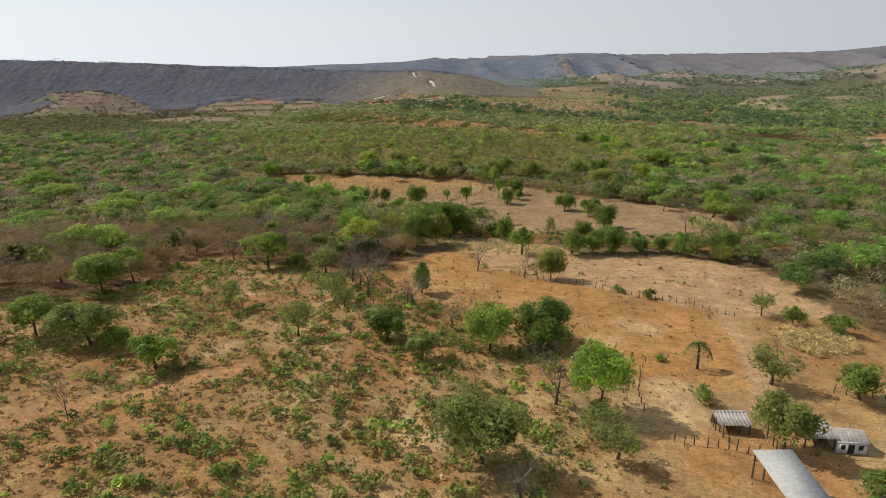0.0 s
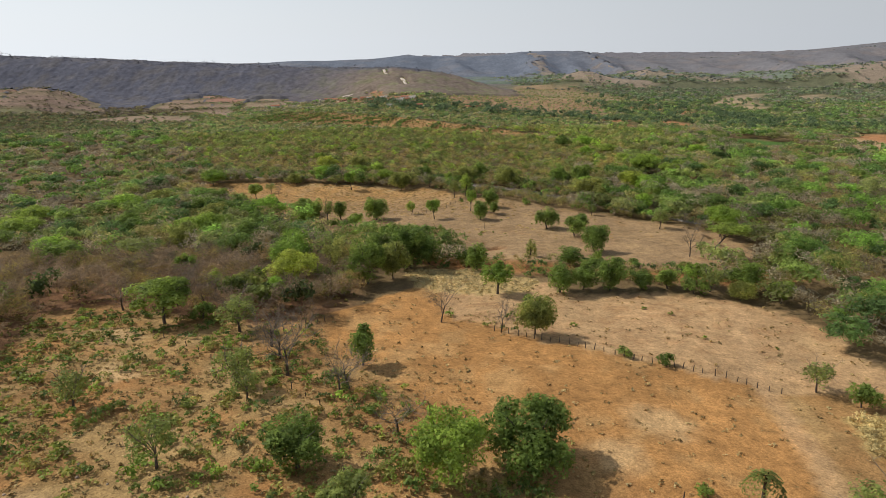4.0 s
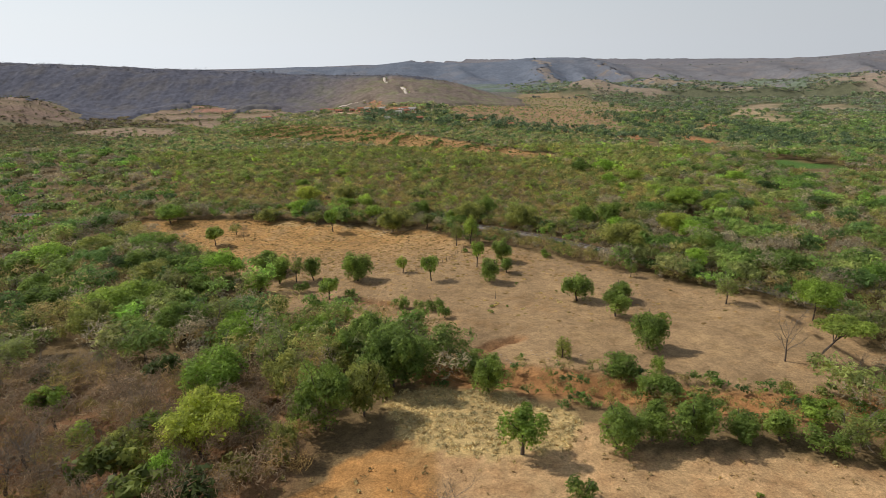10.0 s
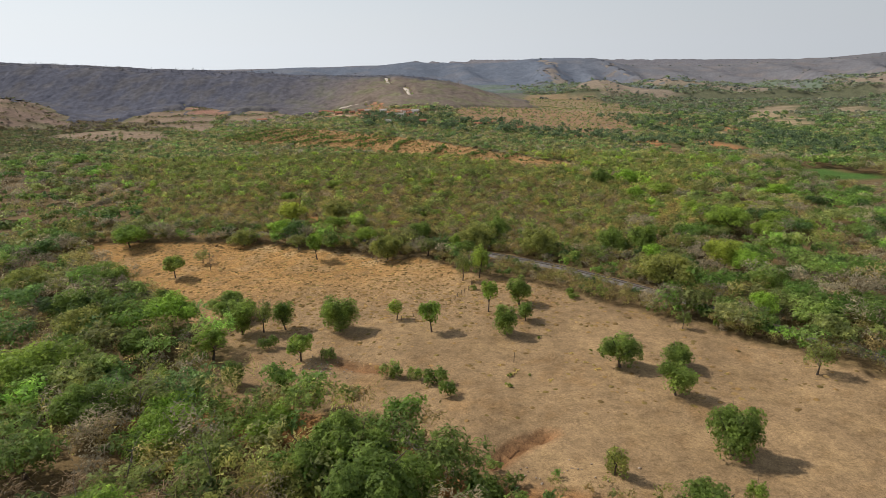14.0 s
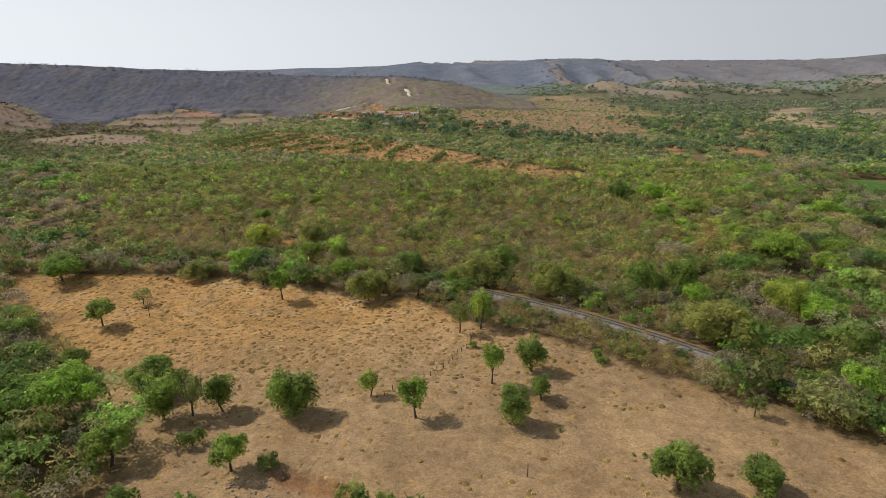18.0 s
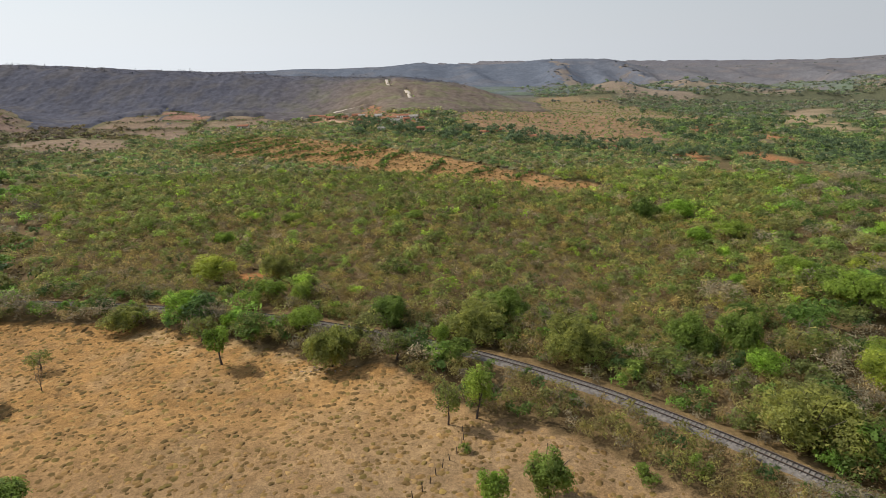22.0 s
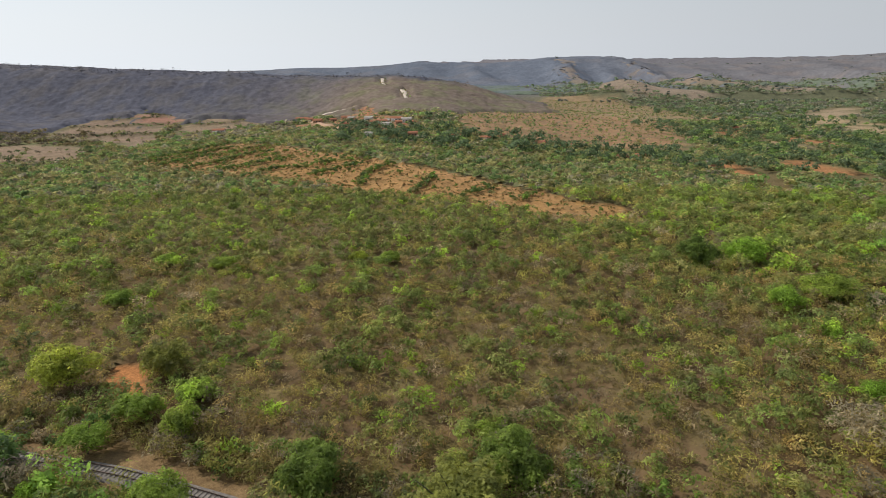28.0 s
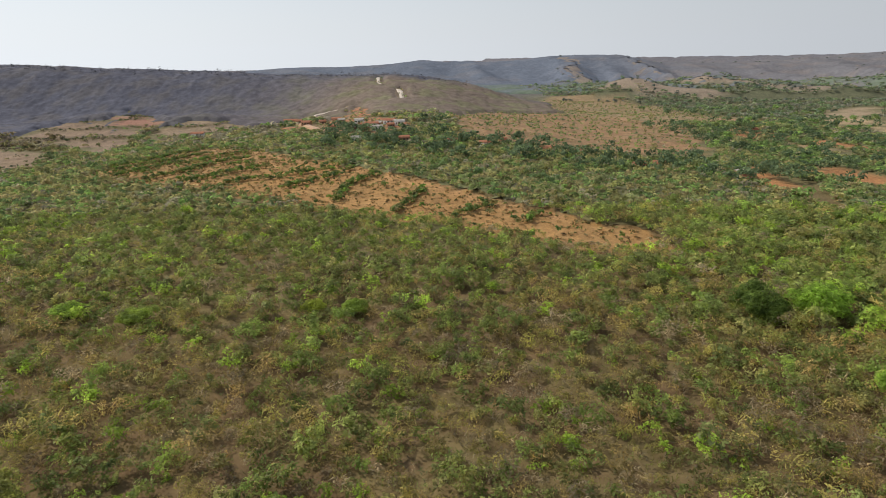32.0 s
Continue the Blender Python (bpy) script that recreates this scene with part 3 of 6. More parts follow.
    lay(terraces, (0.38, 0.23, 0.105), 0.95)
    lay(terraces * smooth(0.0, 0.7, r1 + r2), (0.32, 0.205, 0.10), 0.6)
    lay(terraces * smooth(0.1, 0.8, -r1 + r3), (0.38, 0.25, 0.13), 0.5)
    lay(terraces * smooth(-40, -75, x) * smooth(-0.6, 0.4, r2), (0.25, 0.175, 0.085), 0.6)
    lay(1 - smooth(1.0, 2.6, to_line(x, y, TERRACE_PATH)), (0.46, 0.28, 0.15), 0.8)
    village = wobbly(x, y, VILLAGE, 6.0, 30)
    lay(village * smooth(-0.3, 0.3, r1), (0.42, 0.20, 0.11), 0.9)
    cleared = wobbly(x, y, CLEARED, 8.0, 40)
    lay(cleared, (0.31, 0.20, 0.115), 0.9)
    lay(cleared * smooth(0.0, 0.8, r2 + r1), (0.37, 0.25, 0.15), 0.7)
    lay(cleared * smooth(0.1, 0.6, -r2 + r3), (0.22, 0.165, 0.09), 0.7)
    lay(cleared * smooth(0.3, 0.8, ripple(x, y, 23, 0.7)), (0.40, 0.23, 0.13), 0.7)
    woods &= ~terraces & ~village & ~cleared & ~inside(x, y + 22, CLEARED) & ~inside(x, y + 14, VILLAGE)
    steps = np.sin(6.2832 * height(x, y) / 3.4 + 0.5 * r2)
    for i, ring in enumerate(MOUNDS):
        here = wobbly(x, y, ring, 8.0, 60)
        lay(here, ((0.245, 0.175, 0.14), (0.265, 0.195, 0.145), (0.28, 0.215, 0.15), (0.27, 0.20, 0.145), (0.27, 0.165, 0.13), (0.33, 0.18, 0.135))[i], 0.95)
        lay(here * smooth(0.1, 0.8, r1 + 0.5 * r3), (0.27, 0.215, 0.135), 0.6)
        lay(here * smooth(0.3, 0.7, steps), (0.15, 0.12, 0.075), 0.8)
        woods &= ~((here | inside(x, y + 14, ring)) & (r2 + r3 < 0.95))
    for ring in EAST_FIELDS:
        here = wobbly(x, y, ring, 5.0, 50)
        if ring[0][1] < 800:
            here = here | wobbly(x, y + 16, ring, 5.0, 50)
            woods &= ~inside(x, y + 26, ring) & ~inside(x, y + 36, ring)
        lay(here, (0.43, 0.22, 0.11) if ring[0][1] < 800 else (0.35, 0.275, 0.19), 0.9)
        woods &= ~here & ~inside(x, y + 12, ring)
    torn = ripple(x, y, 85, 0.6) + 0.6 * ripple(x, y, 33, 1.4)
    for kx, ky, top, sx, sy in KNOLLS:
        here = (bump(x, y, kx, ky, 1.05 * sx, 1.1 * sy) + 0.13 * torn > 0.42) & (y > 1060)
        lay(here, (0.31, 0.25, 0.195), 0.9)
        lay(here * smooth(-0.2, 0.6, r1 + r2), (0.26, 0.215, 0.165), 0.7)
        woods &= ~here | (ripple(x, y, 40, 0.3) + r2 > 0.75)
    for ax, ay, top, bx, by, half in (SPURS[0], SPURS[1], SPURS[3]):
        k = (ay - y) / (ay - by)
        here = (np.abs(x - ax - (bx - ax) * k + 16.0 * ripple(x, y, 330, ax * 0.01) - 8) < 17 + 9 * torn) & (k > 0.02) & (k < 0.86) & (torn > -0.5 + 0.5 * (ax > 500))
        lay(here, (0.29, 0.245, 0.20), 0.8)
        woods &= ~here
    pasture = wobbly(x, y, PASTURE, 9.0, 60)
    lay(pasture, (0.31, 0.225, 0.135), 0.9)
    lay(pasture * smooth(0.0, 0.7, r1 + 0.5 * torn), (0.25, 0.215, 0.125), 0.7)
    lay(pasture * smooth(0.5, 0.9, ripple(x, y * 0.5, 70, 1.9)), (0.42, 0.25, 0.15), 0.8)
    woods &= ~pasture
    for ring in VALLEY_FIELDS:
        here = wobbly(x, y, ring, 4.0, 40)
        lay(here, (0.42, 0.32, 0.20), 0.9)
        woods &= ~here & ~inside(x, y + 14, ring) & ~inside(x, y + 26, ring)
    green = wobbly(x, y, GREEN_FIELD, 1.5)
    lay(green, (0.08, 0.16, 0.04))
    woods &= ~green & ~inside(x, y + 14, GREEN_FIELD) & ~inside(x, y + 28, GREEN_FIELD)
    road = to_line(x, y, SPUR_ROAD)
    lay((1 - smooth(1.5, 5.0, road)) * (y < 795), (0.48, 0.33, 0.20), 0.9)
    woods &= (road > 5) | (y > 797)
    for line, wide in SCARS:
        d = to_line(x, y, line)
        woods &= d > wide + 1.0
    lay(1 - smooth(0.4, 1.3, np.abs(to_line(x, y, FARM_TRACK) - 0.5) + 0.3 * r3), (0.48, 0.33, 0.20), 0.7)
    for cx, cy, size in PALE_SPOTS:
        lay(1 - smooth(0.4, 1.0, np.hypot(x - cx, y - cy) / size + 0.25 * r3), (0.54, 0.40, 0.24), 0.6)
    lay(1 - smooth(0.4, 1.8, to_line(x, y, HILL_PATH) + 0.7 * r3), (0.47, 0.27, 0.14), 0.75)
    lay(1 - smooth(4, 11, np.hypot(x - 30, (y - 47) * 1.3) + r3 * 2), (0.42, 0.225, 0.10), 0.8)
    cane = wobbly(x, y, CANE, 0.8)
    lay(cane, (0.46, 0.36, 0.17), 0.9)
    bare = wobbly(x, y, ((-31, 297), (-27, 299), (-25, 293), (-23, 289), (-24, 284.5), (-27, 285), (-29, 290)), 1.0, 6.0)
    lay(bare, (0.40, 0.19, 0.085))
    woods &= ~bare
    gully = to_line(x, y, CREEK)
    lay((1 - smooth(2.5, 6.5, gully + r3)) * ~south, (0.36, 0.185, 0.085), 0.8)
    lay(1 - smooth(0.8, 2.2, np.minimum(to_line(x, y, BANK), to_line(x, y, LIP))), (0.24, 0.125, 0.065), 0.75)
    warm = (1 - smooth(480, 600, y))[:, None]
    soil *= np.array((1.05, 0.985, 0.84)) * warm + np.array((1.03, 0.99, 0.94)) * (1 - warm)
    return soil, woods


def ground_at(x, y):
    return rail_bed(x, y, height(x, y))


# ---- ground ----
def spaced(lo, a, b, hi, fine, growth, far_step):
    """Grid lines: fine between a and b, wider and wider outside."""
    up, s = [b], fine
    while up[-1] < hi:
        s = min(s * growth, far_step)
        up.append(up[-1] + s)
    down, s = [a], fine
    while down[-1] > lo:
        s = min(s * growth, far_step)
        down.append(down[-1] - s)
    return np.array([*down[::-1], *np.arange(a + fine, b, fine), *up])


gx, gy = spaced(-3600, -78, 78, 4200, 1.2, 1.09, 48.0), spaced(-400, 38, 280, 950, 1.2, 1.06, 7.0)
gy = np.concatenate([gy, spaced(gy[-1] + 7, gy[-1] + 7, gy[-1] + 8, 4700, 1.0, 1.25, 28.0)[1:]])
GX, GY = np.meshgrid(gx, gy)
flat_x, flat_y = GX.ravel(), GY.ravel()
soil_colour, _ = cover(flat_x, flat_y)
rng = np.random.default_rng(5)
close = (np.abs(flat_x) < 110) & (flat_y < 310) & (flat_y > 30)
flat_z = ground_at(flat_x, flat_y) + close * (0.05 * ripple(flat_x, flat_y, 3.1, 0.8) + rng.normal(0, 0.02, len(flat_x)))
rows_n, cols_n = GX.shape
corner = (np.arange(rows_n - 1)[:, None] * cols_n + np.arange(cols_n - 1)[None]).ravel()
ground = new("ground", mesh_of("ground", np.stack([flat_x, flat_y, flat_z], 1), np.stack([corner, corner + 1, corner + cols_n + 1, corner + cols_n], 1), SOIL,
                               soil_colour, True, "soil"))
tagged(ground, "dry orange and tan soil of a wide valley with hills", "ground", kind="structure")


# ---- woods ----
GREENS = np.array(((0.125, 0.19, 0.062), (0.15, 0.235, 0.068), (0.19, 0.262, 0.068), (0.235, 0.30, 0.078), (0.27, 0.295, 0.098), (0.195, 0.30, 0.068), (0.25, 0.385, 0.078), (0.265, 0.265, 0.098)))
BROWNS = np.array(((0.38, 0.29, 0.125), (0.32, 0.255, 0.105), (0.38, 0.325, 0.12), (0.35, 0.31, 0.105), (0.33, 0.32, 0.095)))
GREYS = np.array(((0.34, 0.28, 0.185), (0.29, 0.24, 0.165), (0.36, 0.30, 0.205)))


def scatter(rng, x0, x1, y0, y1, step):
    """Jittered places over a stretch of the plan."""
    px, py = np.meshgrid(np.arange(x0, x1, step), np.arange(y0, y1, step))
    px, py = px.ravel(), py.ravel()
    return px + rng.uniform(-0.85, 0.85, len(px)) * step, py + rng.uniform(-0.85, 0.85, len(py)) * step


def pick_tint(rng, n, green, brown):
    """Colours: a share of greens, of browns, and the rest leafless grey."""
    k = rng.uniform(0, 1, n)
    out = GREYS[rng.integers(0, len(GREYS), n)]
    out = np.where((k < green + brown)[:, None], BROWNS[rng.integers(0, len(BROWNS), n)], out)
    return np.where((k < green)[:, None], GREENS[rng.integers(0, len(GREENS), n)], out)


def weeds(rng, n):
    return np.array(((0.40, 0.29, 0.12), (0.31, 0.28, 0.09), (0.36, 0.28, 0.11)))[rng.integers(0, 3, n)]


def wood(name, label, rng, x, y, radius, tall, foot_share, count, size, tint, spread=0.75, twiggy=None, drape=False, mat=LEAF_STUFF, lumps=6):
    v, f, c = plants(rng, x, y, radius, tall, tall * foot_share, count, size * (1.22 if mat in (LEAF_STUFF, LEAF_FAR, DRY_BLADES) else 1.6), tint, lumps, spread, twiggy=twiggy, drape=drape)
    return tagged(new(name, mesh_of(name, v, f, mat, c)), label, "woodland", kind="stuff")


def shrub_edge(x, y):
    """Half the width of the shrubland, with an uneven edge."""
    return 60 + (y - 240) * 0.62 + 18 * ripple(x, y, 41, 0.4) + 7 * ripple(x, y, 13, 1.4)


rng = np.random.default_rng(11)
# shrubland beyond the railway, nearest part
x, y = scatter(rng, -150, 170, 245, 420, 1.98)
keep = cover(x, y)[1] & (np.abs(x - 10) < shrub_edge(x, y)) & (to_line(x, y, RAILWAY[::3]) > 2.9) & (y > 262 - 0.62 * np.clip(x - 5, -22, 200))
x, y = x[keep], y[keep]
wet = np.clip(0.38 + 0.26 * smooth(310, 370, y) + 0.22 * ripple(x, y, 47, 0.5) + 0.35 * smooth(60, 130, x) + 0.1 * smooth(340, 400, y), 0.05, 0.8)
tint = pick_tint(rng, len(x), 0.0, 0.75)
leafy = rng.uniform(0, 1, len(x)) < wet
tint = np.where(leafy[:, None], GREENS[rng.integers(0, len(GREENS), len(x))], tint)
tint = np.where(leafy[:, None], 0.68 * tint + 0.32 * BROWNS[rng.integers(0, len(BROWNS), len(x))], tint * np.array((1.05, 0.99, 0.92)))
fresh = leafy & (rng.uniform(0, 1, len(x)) < 0.1)
tint = np.where(fresh[:, None], np.array((0.34, 0.45, 0.07)), tint) * (1 + 0.22 * smooth(35, 90, x))[:, None]
big = rng.uniform(0.5, 1.2, len(x)) * np.where(rng.uniform(0, 1, len(x)) < 0.16, 1.5, 1.0) * (1 + 0.35 * smooth(50, 110, x))
tint = tint * rng.uniform(0.72, 1.45, (len(x), 1))
near = 1 - smooth(315, 375, y)
wood("shrubland", "dense brown and green dry scrub of low leafless shrubs", rng, x, y, 1.75 * big, 3.1 * big, 0.02, (50 + 66 * near).astype(int), (0.46 - 0.15 * near) * big, tint, 0.6, ~leafy, mat=LEAF_NEAR)


def belt(name, label, rng, x0, x1, y0, y1, step, rule, radius, tall, foot, count, size, green, brown, spread=0.6, tone=None, fine=True, drape=False, mat=LEAF_STUFF, domes=0.0):
    """A stretch of woods over the plan, where the cover says woods and rule(x, y) agrees; domes: the share of broad dome-shaped trees."""
    x, y = scatter(rng, x0, x1, y0, y1, step)
    keep = rule(x, y)
    x, y = x[keep], y[keep]
    keep = cover(x, y)[1]
    x, y = x[keep], y[keep]
    n = len(x)
    big = rng.uniform(0.6, 1.35, n) * np.where(rng.uniform(0, 1, n) < 0.12, 1.3, 1.0)
    share = np.clip(green(x, y) if callable(green) else green + 0 * x, 0, 1)
    tint = pick_tint(rng, n, 0.0, brown)
    leafy = rng.uniform(0, 1, n) < share
    dome = rng.uniform(0, 1, n) < domes
    leafy |= dome & (rng.uniform(0, 1, n) < 0.45)
    tint = np.where(leafy[:, None], GREENS[rng.integers(0, len(GREENS), n)] * rng.uniform(0.75, 1.2, (n, 1)), tint)
    if tone is not None:
        tint = tone(x, y, tint)
    tint = tint * rng.uniform(0.76, 1.38, (n, 1))
    wide, up = np.where(dome, radius * rng.uniform(1.3, 1.95, n), radius * big), np.where(dome, tall * rng.uniform(1.1, 1.5, n), tall * big)
    under = np.where(dome, 0.14, foot)
    sprays = (count * np.where(dome, 3.0, 0.8 if domes else 1.0)).astype(int)
    return wood(name, label, rng, x, y, wide, up, under, sprays, size * np.where(dome, 1.0, np.sqrt(big)), tint, spread, ~leafy * float(fine) if fine else None, drape, mat, 14 if domes else 6)


def beyond(x, y):
    """North of the railway and of its verge."""
    return y > np.interp(x, RAILWAY[:, 0], RAILWAY[:, 1])


def valley_wood(x, y):
    """Where the leafless wood comes down between the mounds."""
    return (x < -95) & (y > 672 + 14 * ripple(x, y, 60, 0.8) + 0.5 * np.clip(x + 150, 0, 60))


def hazed(x, y, tint):
    """Leaves of the far scrub, lifted to grey-green by haze put into their colour."""
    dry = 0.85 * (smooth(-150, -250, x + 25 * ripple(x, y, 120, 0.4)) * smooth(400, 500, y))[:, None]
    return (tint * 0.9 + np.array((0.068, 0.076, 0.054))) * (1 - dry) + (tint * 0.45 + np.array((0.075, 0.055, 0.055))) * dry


def sunny(x, y, tint):
    """Fresh light leaves of the valley trees."""
    return tint * (1.08 + 0.12 * smooth(40, 80, x) * smooth(180, 250, y))[:, None]


def far_hazed(x, y, tint):
    # stronger haze, added to the leaf colour of the valley-floor trees
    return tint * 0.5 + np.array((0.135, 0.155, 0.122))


def canopy(name, label, x0, x1, y0, y1, step, rule, tall, colour):
    """A closed far canopy: one uneven sheet of crowns over the ground, open where the cover is bare."""
    cx, cy = np.meshgrid(np.arange(x0, x1, step), np.arange(y0, y1, step))
    nr, nc = cx.shape
    cx, cy = (cx + rng.uniform(-0.3, 0.3, cx.shape) * step).ravel(), (cy + rng.uniform(-0.3, 0.3, cy.shape) * step).ravel()
    shown = rule(cx, cy) & cover(cx, cy)[1]
    grown = tall * (0.72 + (0.28 if tall > 1 else 0.5) * rng.uniform(-1, 1, len(cx)))
    # the sheet comes down to the ground at its edges
    g = np.pad(shown.reshape(nr, nc), 1)
    core = (g[1:-1, 1:-1] & g[:-2, 1:-1] & g[2:, 1:-1] & g[1:-1, :-2] & g[1:-1, 2:]).ravel()
    cz = height(cx, cy) + np.where(core, grown, np.where(shown, 0.02, -0.3))
    i = (np.arange(nr - 1)[:, None] * nc + np.arange(nc - 1)[None]).ravel()
    f = np.stack([i, i + 1, i + nc + 1, i + nc], 1)
    f = f[shown[f].all(1)] if tall < 1.5 else f[shown[f].any(1)]
    me = mesh_of(name, np.stack([cx, cy, cz], 1), f, CANOPY, colour(cx, cy), True)
    return tagged(new(name, me), label, "woodland", kind="stuff")


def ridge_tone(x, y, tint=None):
    """Leafless purple-grey on the ridge, its blue partly painted-in haze; brown and olive on the spur before it."""
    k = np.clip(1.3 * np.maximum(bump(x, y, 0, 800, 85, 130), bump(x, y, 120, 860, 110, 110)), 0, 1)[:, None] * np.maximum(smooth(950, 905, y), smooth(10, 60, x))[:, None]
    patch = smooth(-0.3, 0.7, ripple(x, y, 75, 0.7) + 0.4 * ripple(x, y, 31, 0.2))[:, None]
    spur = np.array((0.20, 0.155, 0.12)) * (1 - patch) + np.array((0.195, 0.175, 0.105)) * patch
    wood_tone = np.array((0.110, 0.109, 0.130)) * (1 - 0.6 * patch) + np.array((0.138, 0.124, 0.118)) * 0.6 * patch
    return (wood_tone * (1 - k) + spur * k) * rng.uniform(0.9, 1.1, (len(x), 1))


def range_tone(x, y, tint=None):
    """Leafless grey woods of the range, haze blue mixed into their colour, with greener and browner stands."""
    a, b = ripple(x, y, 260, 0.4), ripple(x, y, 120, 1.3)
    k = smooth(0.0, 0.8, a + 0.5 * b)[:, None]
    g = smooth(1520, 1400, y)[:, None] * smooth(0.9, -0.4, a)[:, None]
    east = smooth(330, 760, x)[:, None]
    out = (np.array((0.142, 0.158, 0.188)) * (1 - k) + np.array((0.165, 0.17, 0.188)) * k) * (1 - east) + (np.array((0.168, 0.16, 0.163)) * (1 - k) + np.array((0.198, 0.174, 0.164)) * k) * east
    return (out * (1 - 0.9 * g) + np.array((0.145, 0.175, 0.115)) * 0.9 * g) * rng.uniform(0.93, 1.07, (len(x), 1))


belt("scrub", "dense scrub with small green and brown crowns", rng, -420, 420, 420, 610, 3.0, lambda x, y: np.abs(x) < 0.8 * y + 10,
     2.1, 2.9, 0.02, 30, 0.74, lambda x, y: 0.5 + 0.25 * ripple(x, y, 90, 0.7) + 0.3 * smooth(120, 250, x), 0.85, 0.35, tone=hazed, fine=False, mat=LEAF_FAR)
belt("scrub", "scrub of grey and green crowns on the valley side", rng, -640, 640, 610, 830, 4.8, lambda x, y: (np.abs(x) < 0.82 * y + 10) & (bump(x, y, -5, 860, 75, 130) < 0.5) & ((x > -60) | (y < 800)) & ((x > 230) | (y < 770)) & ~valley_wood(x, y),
     3.2, 3.4, 0.02, 30, 1.2, lambda x, y: 0.4 + 0.3 * ripple(x, y, 130, 0.2) + 0.35 * smooth(100, 250, x) - 0.42 * smooth(-140, -300, x), 0.45, 0.3, tone=hazed, fine=False, mat=LEAF_FAR)
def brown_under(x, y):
    """Dry brown undergrowth, greener and lighter farther off."""
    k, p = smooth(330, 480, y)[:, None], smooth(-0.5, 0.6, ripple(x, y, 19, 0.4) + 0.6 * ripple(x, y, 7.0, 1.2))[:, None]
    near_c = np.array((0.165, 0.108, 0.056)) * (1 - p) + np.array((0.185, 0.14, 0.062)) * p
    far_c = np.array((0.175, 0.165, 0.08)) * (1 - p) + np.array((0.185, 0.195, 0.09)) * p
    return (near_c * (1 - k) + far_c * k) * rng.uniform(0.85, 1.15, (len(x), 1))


canopy("undergrowth", "knee-high dry brown undergrowth between shrubs", -125, 150, 258, 420, 1.5,
       lambda x, y: (np.abs(x - 10) < 60 + (y - 240) * 0.62) & (to_line(x, y, RAILWAY[::3]) > 6.0) & (y > 264 - 0.62 * np.clip(x - 5, -22, 200)), 0.55, brown_under)
x, y = scatter(rng, -95, 115, 268, 345, 1.2)
keep = cover(x, y)[1] & (to_line(x, y, RAILWAY[::3]) > 4.5) & beyond(x, y)
x, y = x[keep], y[keep]
big = rng.uniform(0.6, 1.3, len(x))
wood("brush", "dry brown twigs and weeds between shrubs", rng, x, y, 0.8 * big, 1.3 * big, 0.0, 13, 0.28 * big, pick_tint(rng, len(x), 0.12, 0.7) * 0.82, 0.8, np.ones(len(x)) * 0.8)
canopy("undergrowth", "low olive undergrowth between far shrubs", -640, 640, 420, 830, 3.6,
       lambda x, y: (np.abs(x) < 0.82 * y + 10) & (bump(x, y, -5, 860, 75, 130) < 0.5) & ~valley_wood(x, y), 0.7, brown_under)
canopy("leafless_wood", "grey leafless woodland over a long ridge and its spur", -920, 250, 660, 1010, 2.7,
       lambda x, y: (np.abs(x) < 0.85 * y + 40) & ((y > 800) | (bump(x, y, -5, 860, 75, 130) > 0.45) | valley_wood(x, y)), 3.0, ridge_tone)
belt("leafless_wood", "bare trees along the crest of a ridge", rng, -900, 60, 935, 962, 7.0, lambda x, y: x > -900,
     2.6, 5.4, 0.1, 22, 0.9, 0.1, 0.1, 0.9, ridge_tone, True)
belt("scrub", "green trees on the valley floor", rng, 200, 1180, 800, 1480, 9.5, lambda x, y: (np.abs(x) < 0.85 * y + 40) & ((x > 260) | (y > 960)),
     4.4, 4.6, 0.02, 24, 1.9, 0.5, 0.4, 0.5, far_hazed, False, mat=LEAF_FAR)
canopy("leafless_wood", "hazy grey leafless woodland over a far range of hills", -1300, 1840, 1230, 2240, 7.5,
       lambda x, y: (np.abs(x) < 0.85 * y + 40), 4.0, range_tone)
belt("woodland", "mixed green and leafless trees beside a railway", rng, 40, 200, 80, 420, 4.4,
     lambda x, y: ((x > 64) | (y < 118) | (y > 158)) & ((~beyond(x, y) & ((to_line(x, y, RAILWAY[::3]) > 15) | (y < 170))) | (x - 10 > shrub_edge(x, y) - 4)) & (x < 0.45 * y + 70), 3.1, 5.2, 0.05, 190, 0.58,
     lambda x, y: 0.24 + 0.2 * smooth(130, 190, y) + 0.35 * ripple(x, y, 38, 1.2), 0.3, tone=sunny, mat=LEAF_NEAR, domes=0.13)
belt("woodland", "mixed green and leafless trees", rng, 110, 460, 140, 420, 5.2,
     lambda x, y: ((x >= 0.45 * y + 70) | (x >= 200)) & (x < 0.86 * y + 45), 3.3, 5.0, 0.02, 90, 0.8,
     lambda x, y: 0.42 + 0.35 * ripple(x, y, 60, 0.2), 0.18, tone=sunny, domes=0.2)
belt("gallery_wood", "dense green trees of a creek wood", rng, -100, 14, 128, 285, 4.0,
     lambda x, y: ~beyond(x, y) & (y > 150 - 0.25 * (x + 12)), 3.0, 5.8, 0.05, 210, 0.56, lambda x, y: 0.36 + 0.4 * ripple(x, y, 41, 0.9), 0.5, tone=sunny, mat=LEAF_NEAR, domes=0.12)
belt("leafless_wood", "grey leafless trees over leaf litter", rng, -100, -8, 84, 150, 2.5,
     lambda x, y: (y <= 150 - 0.25 * (x + 12)), 2.5, 5.4, 0.12, 300, 0.52, 0.06, 0.25, 1.2, lambda x, y, c: c * np.array((0.86, 0.73, 0.68)), fine=0.34)
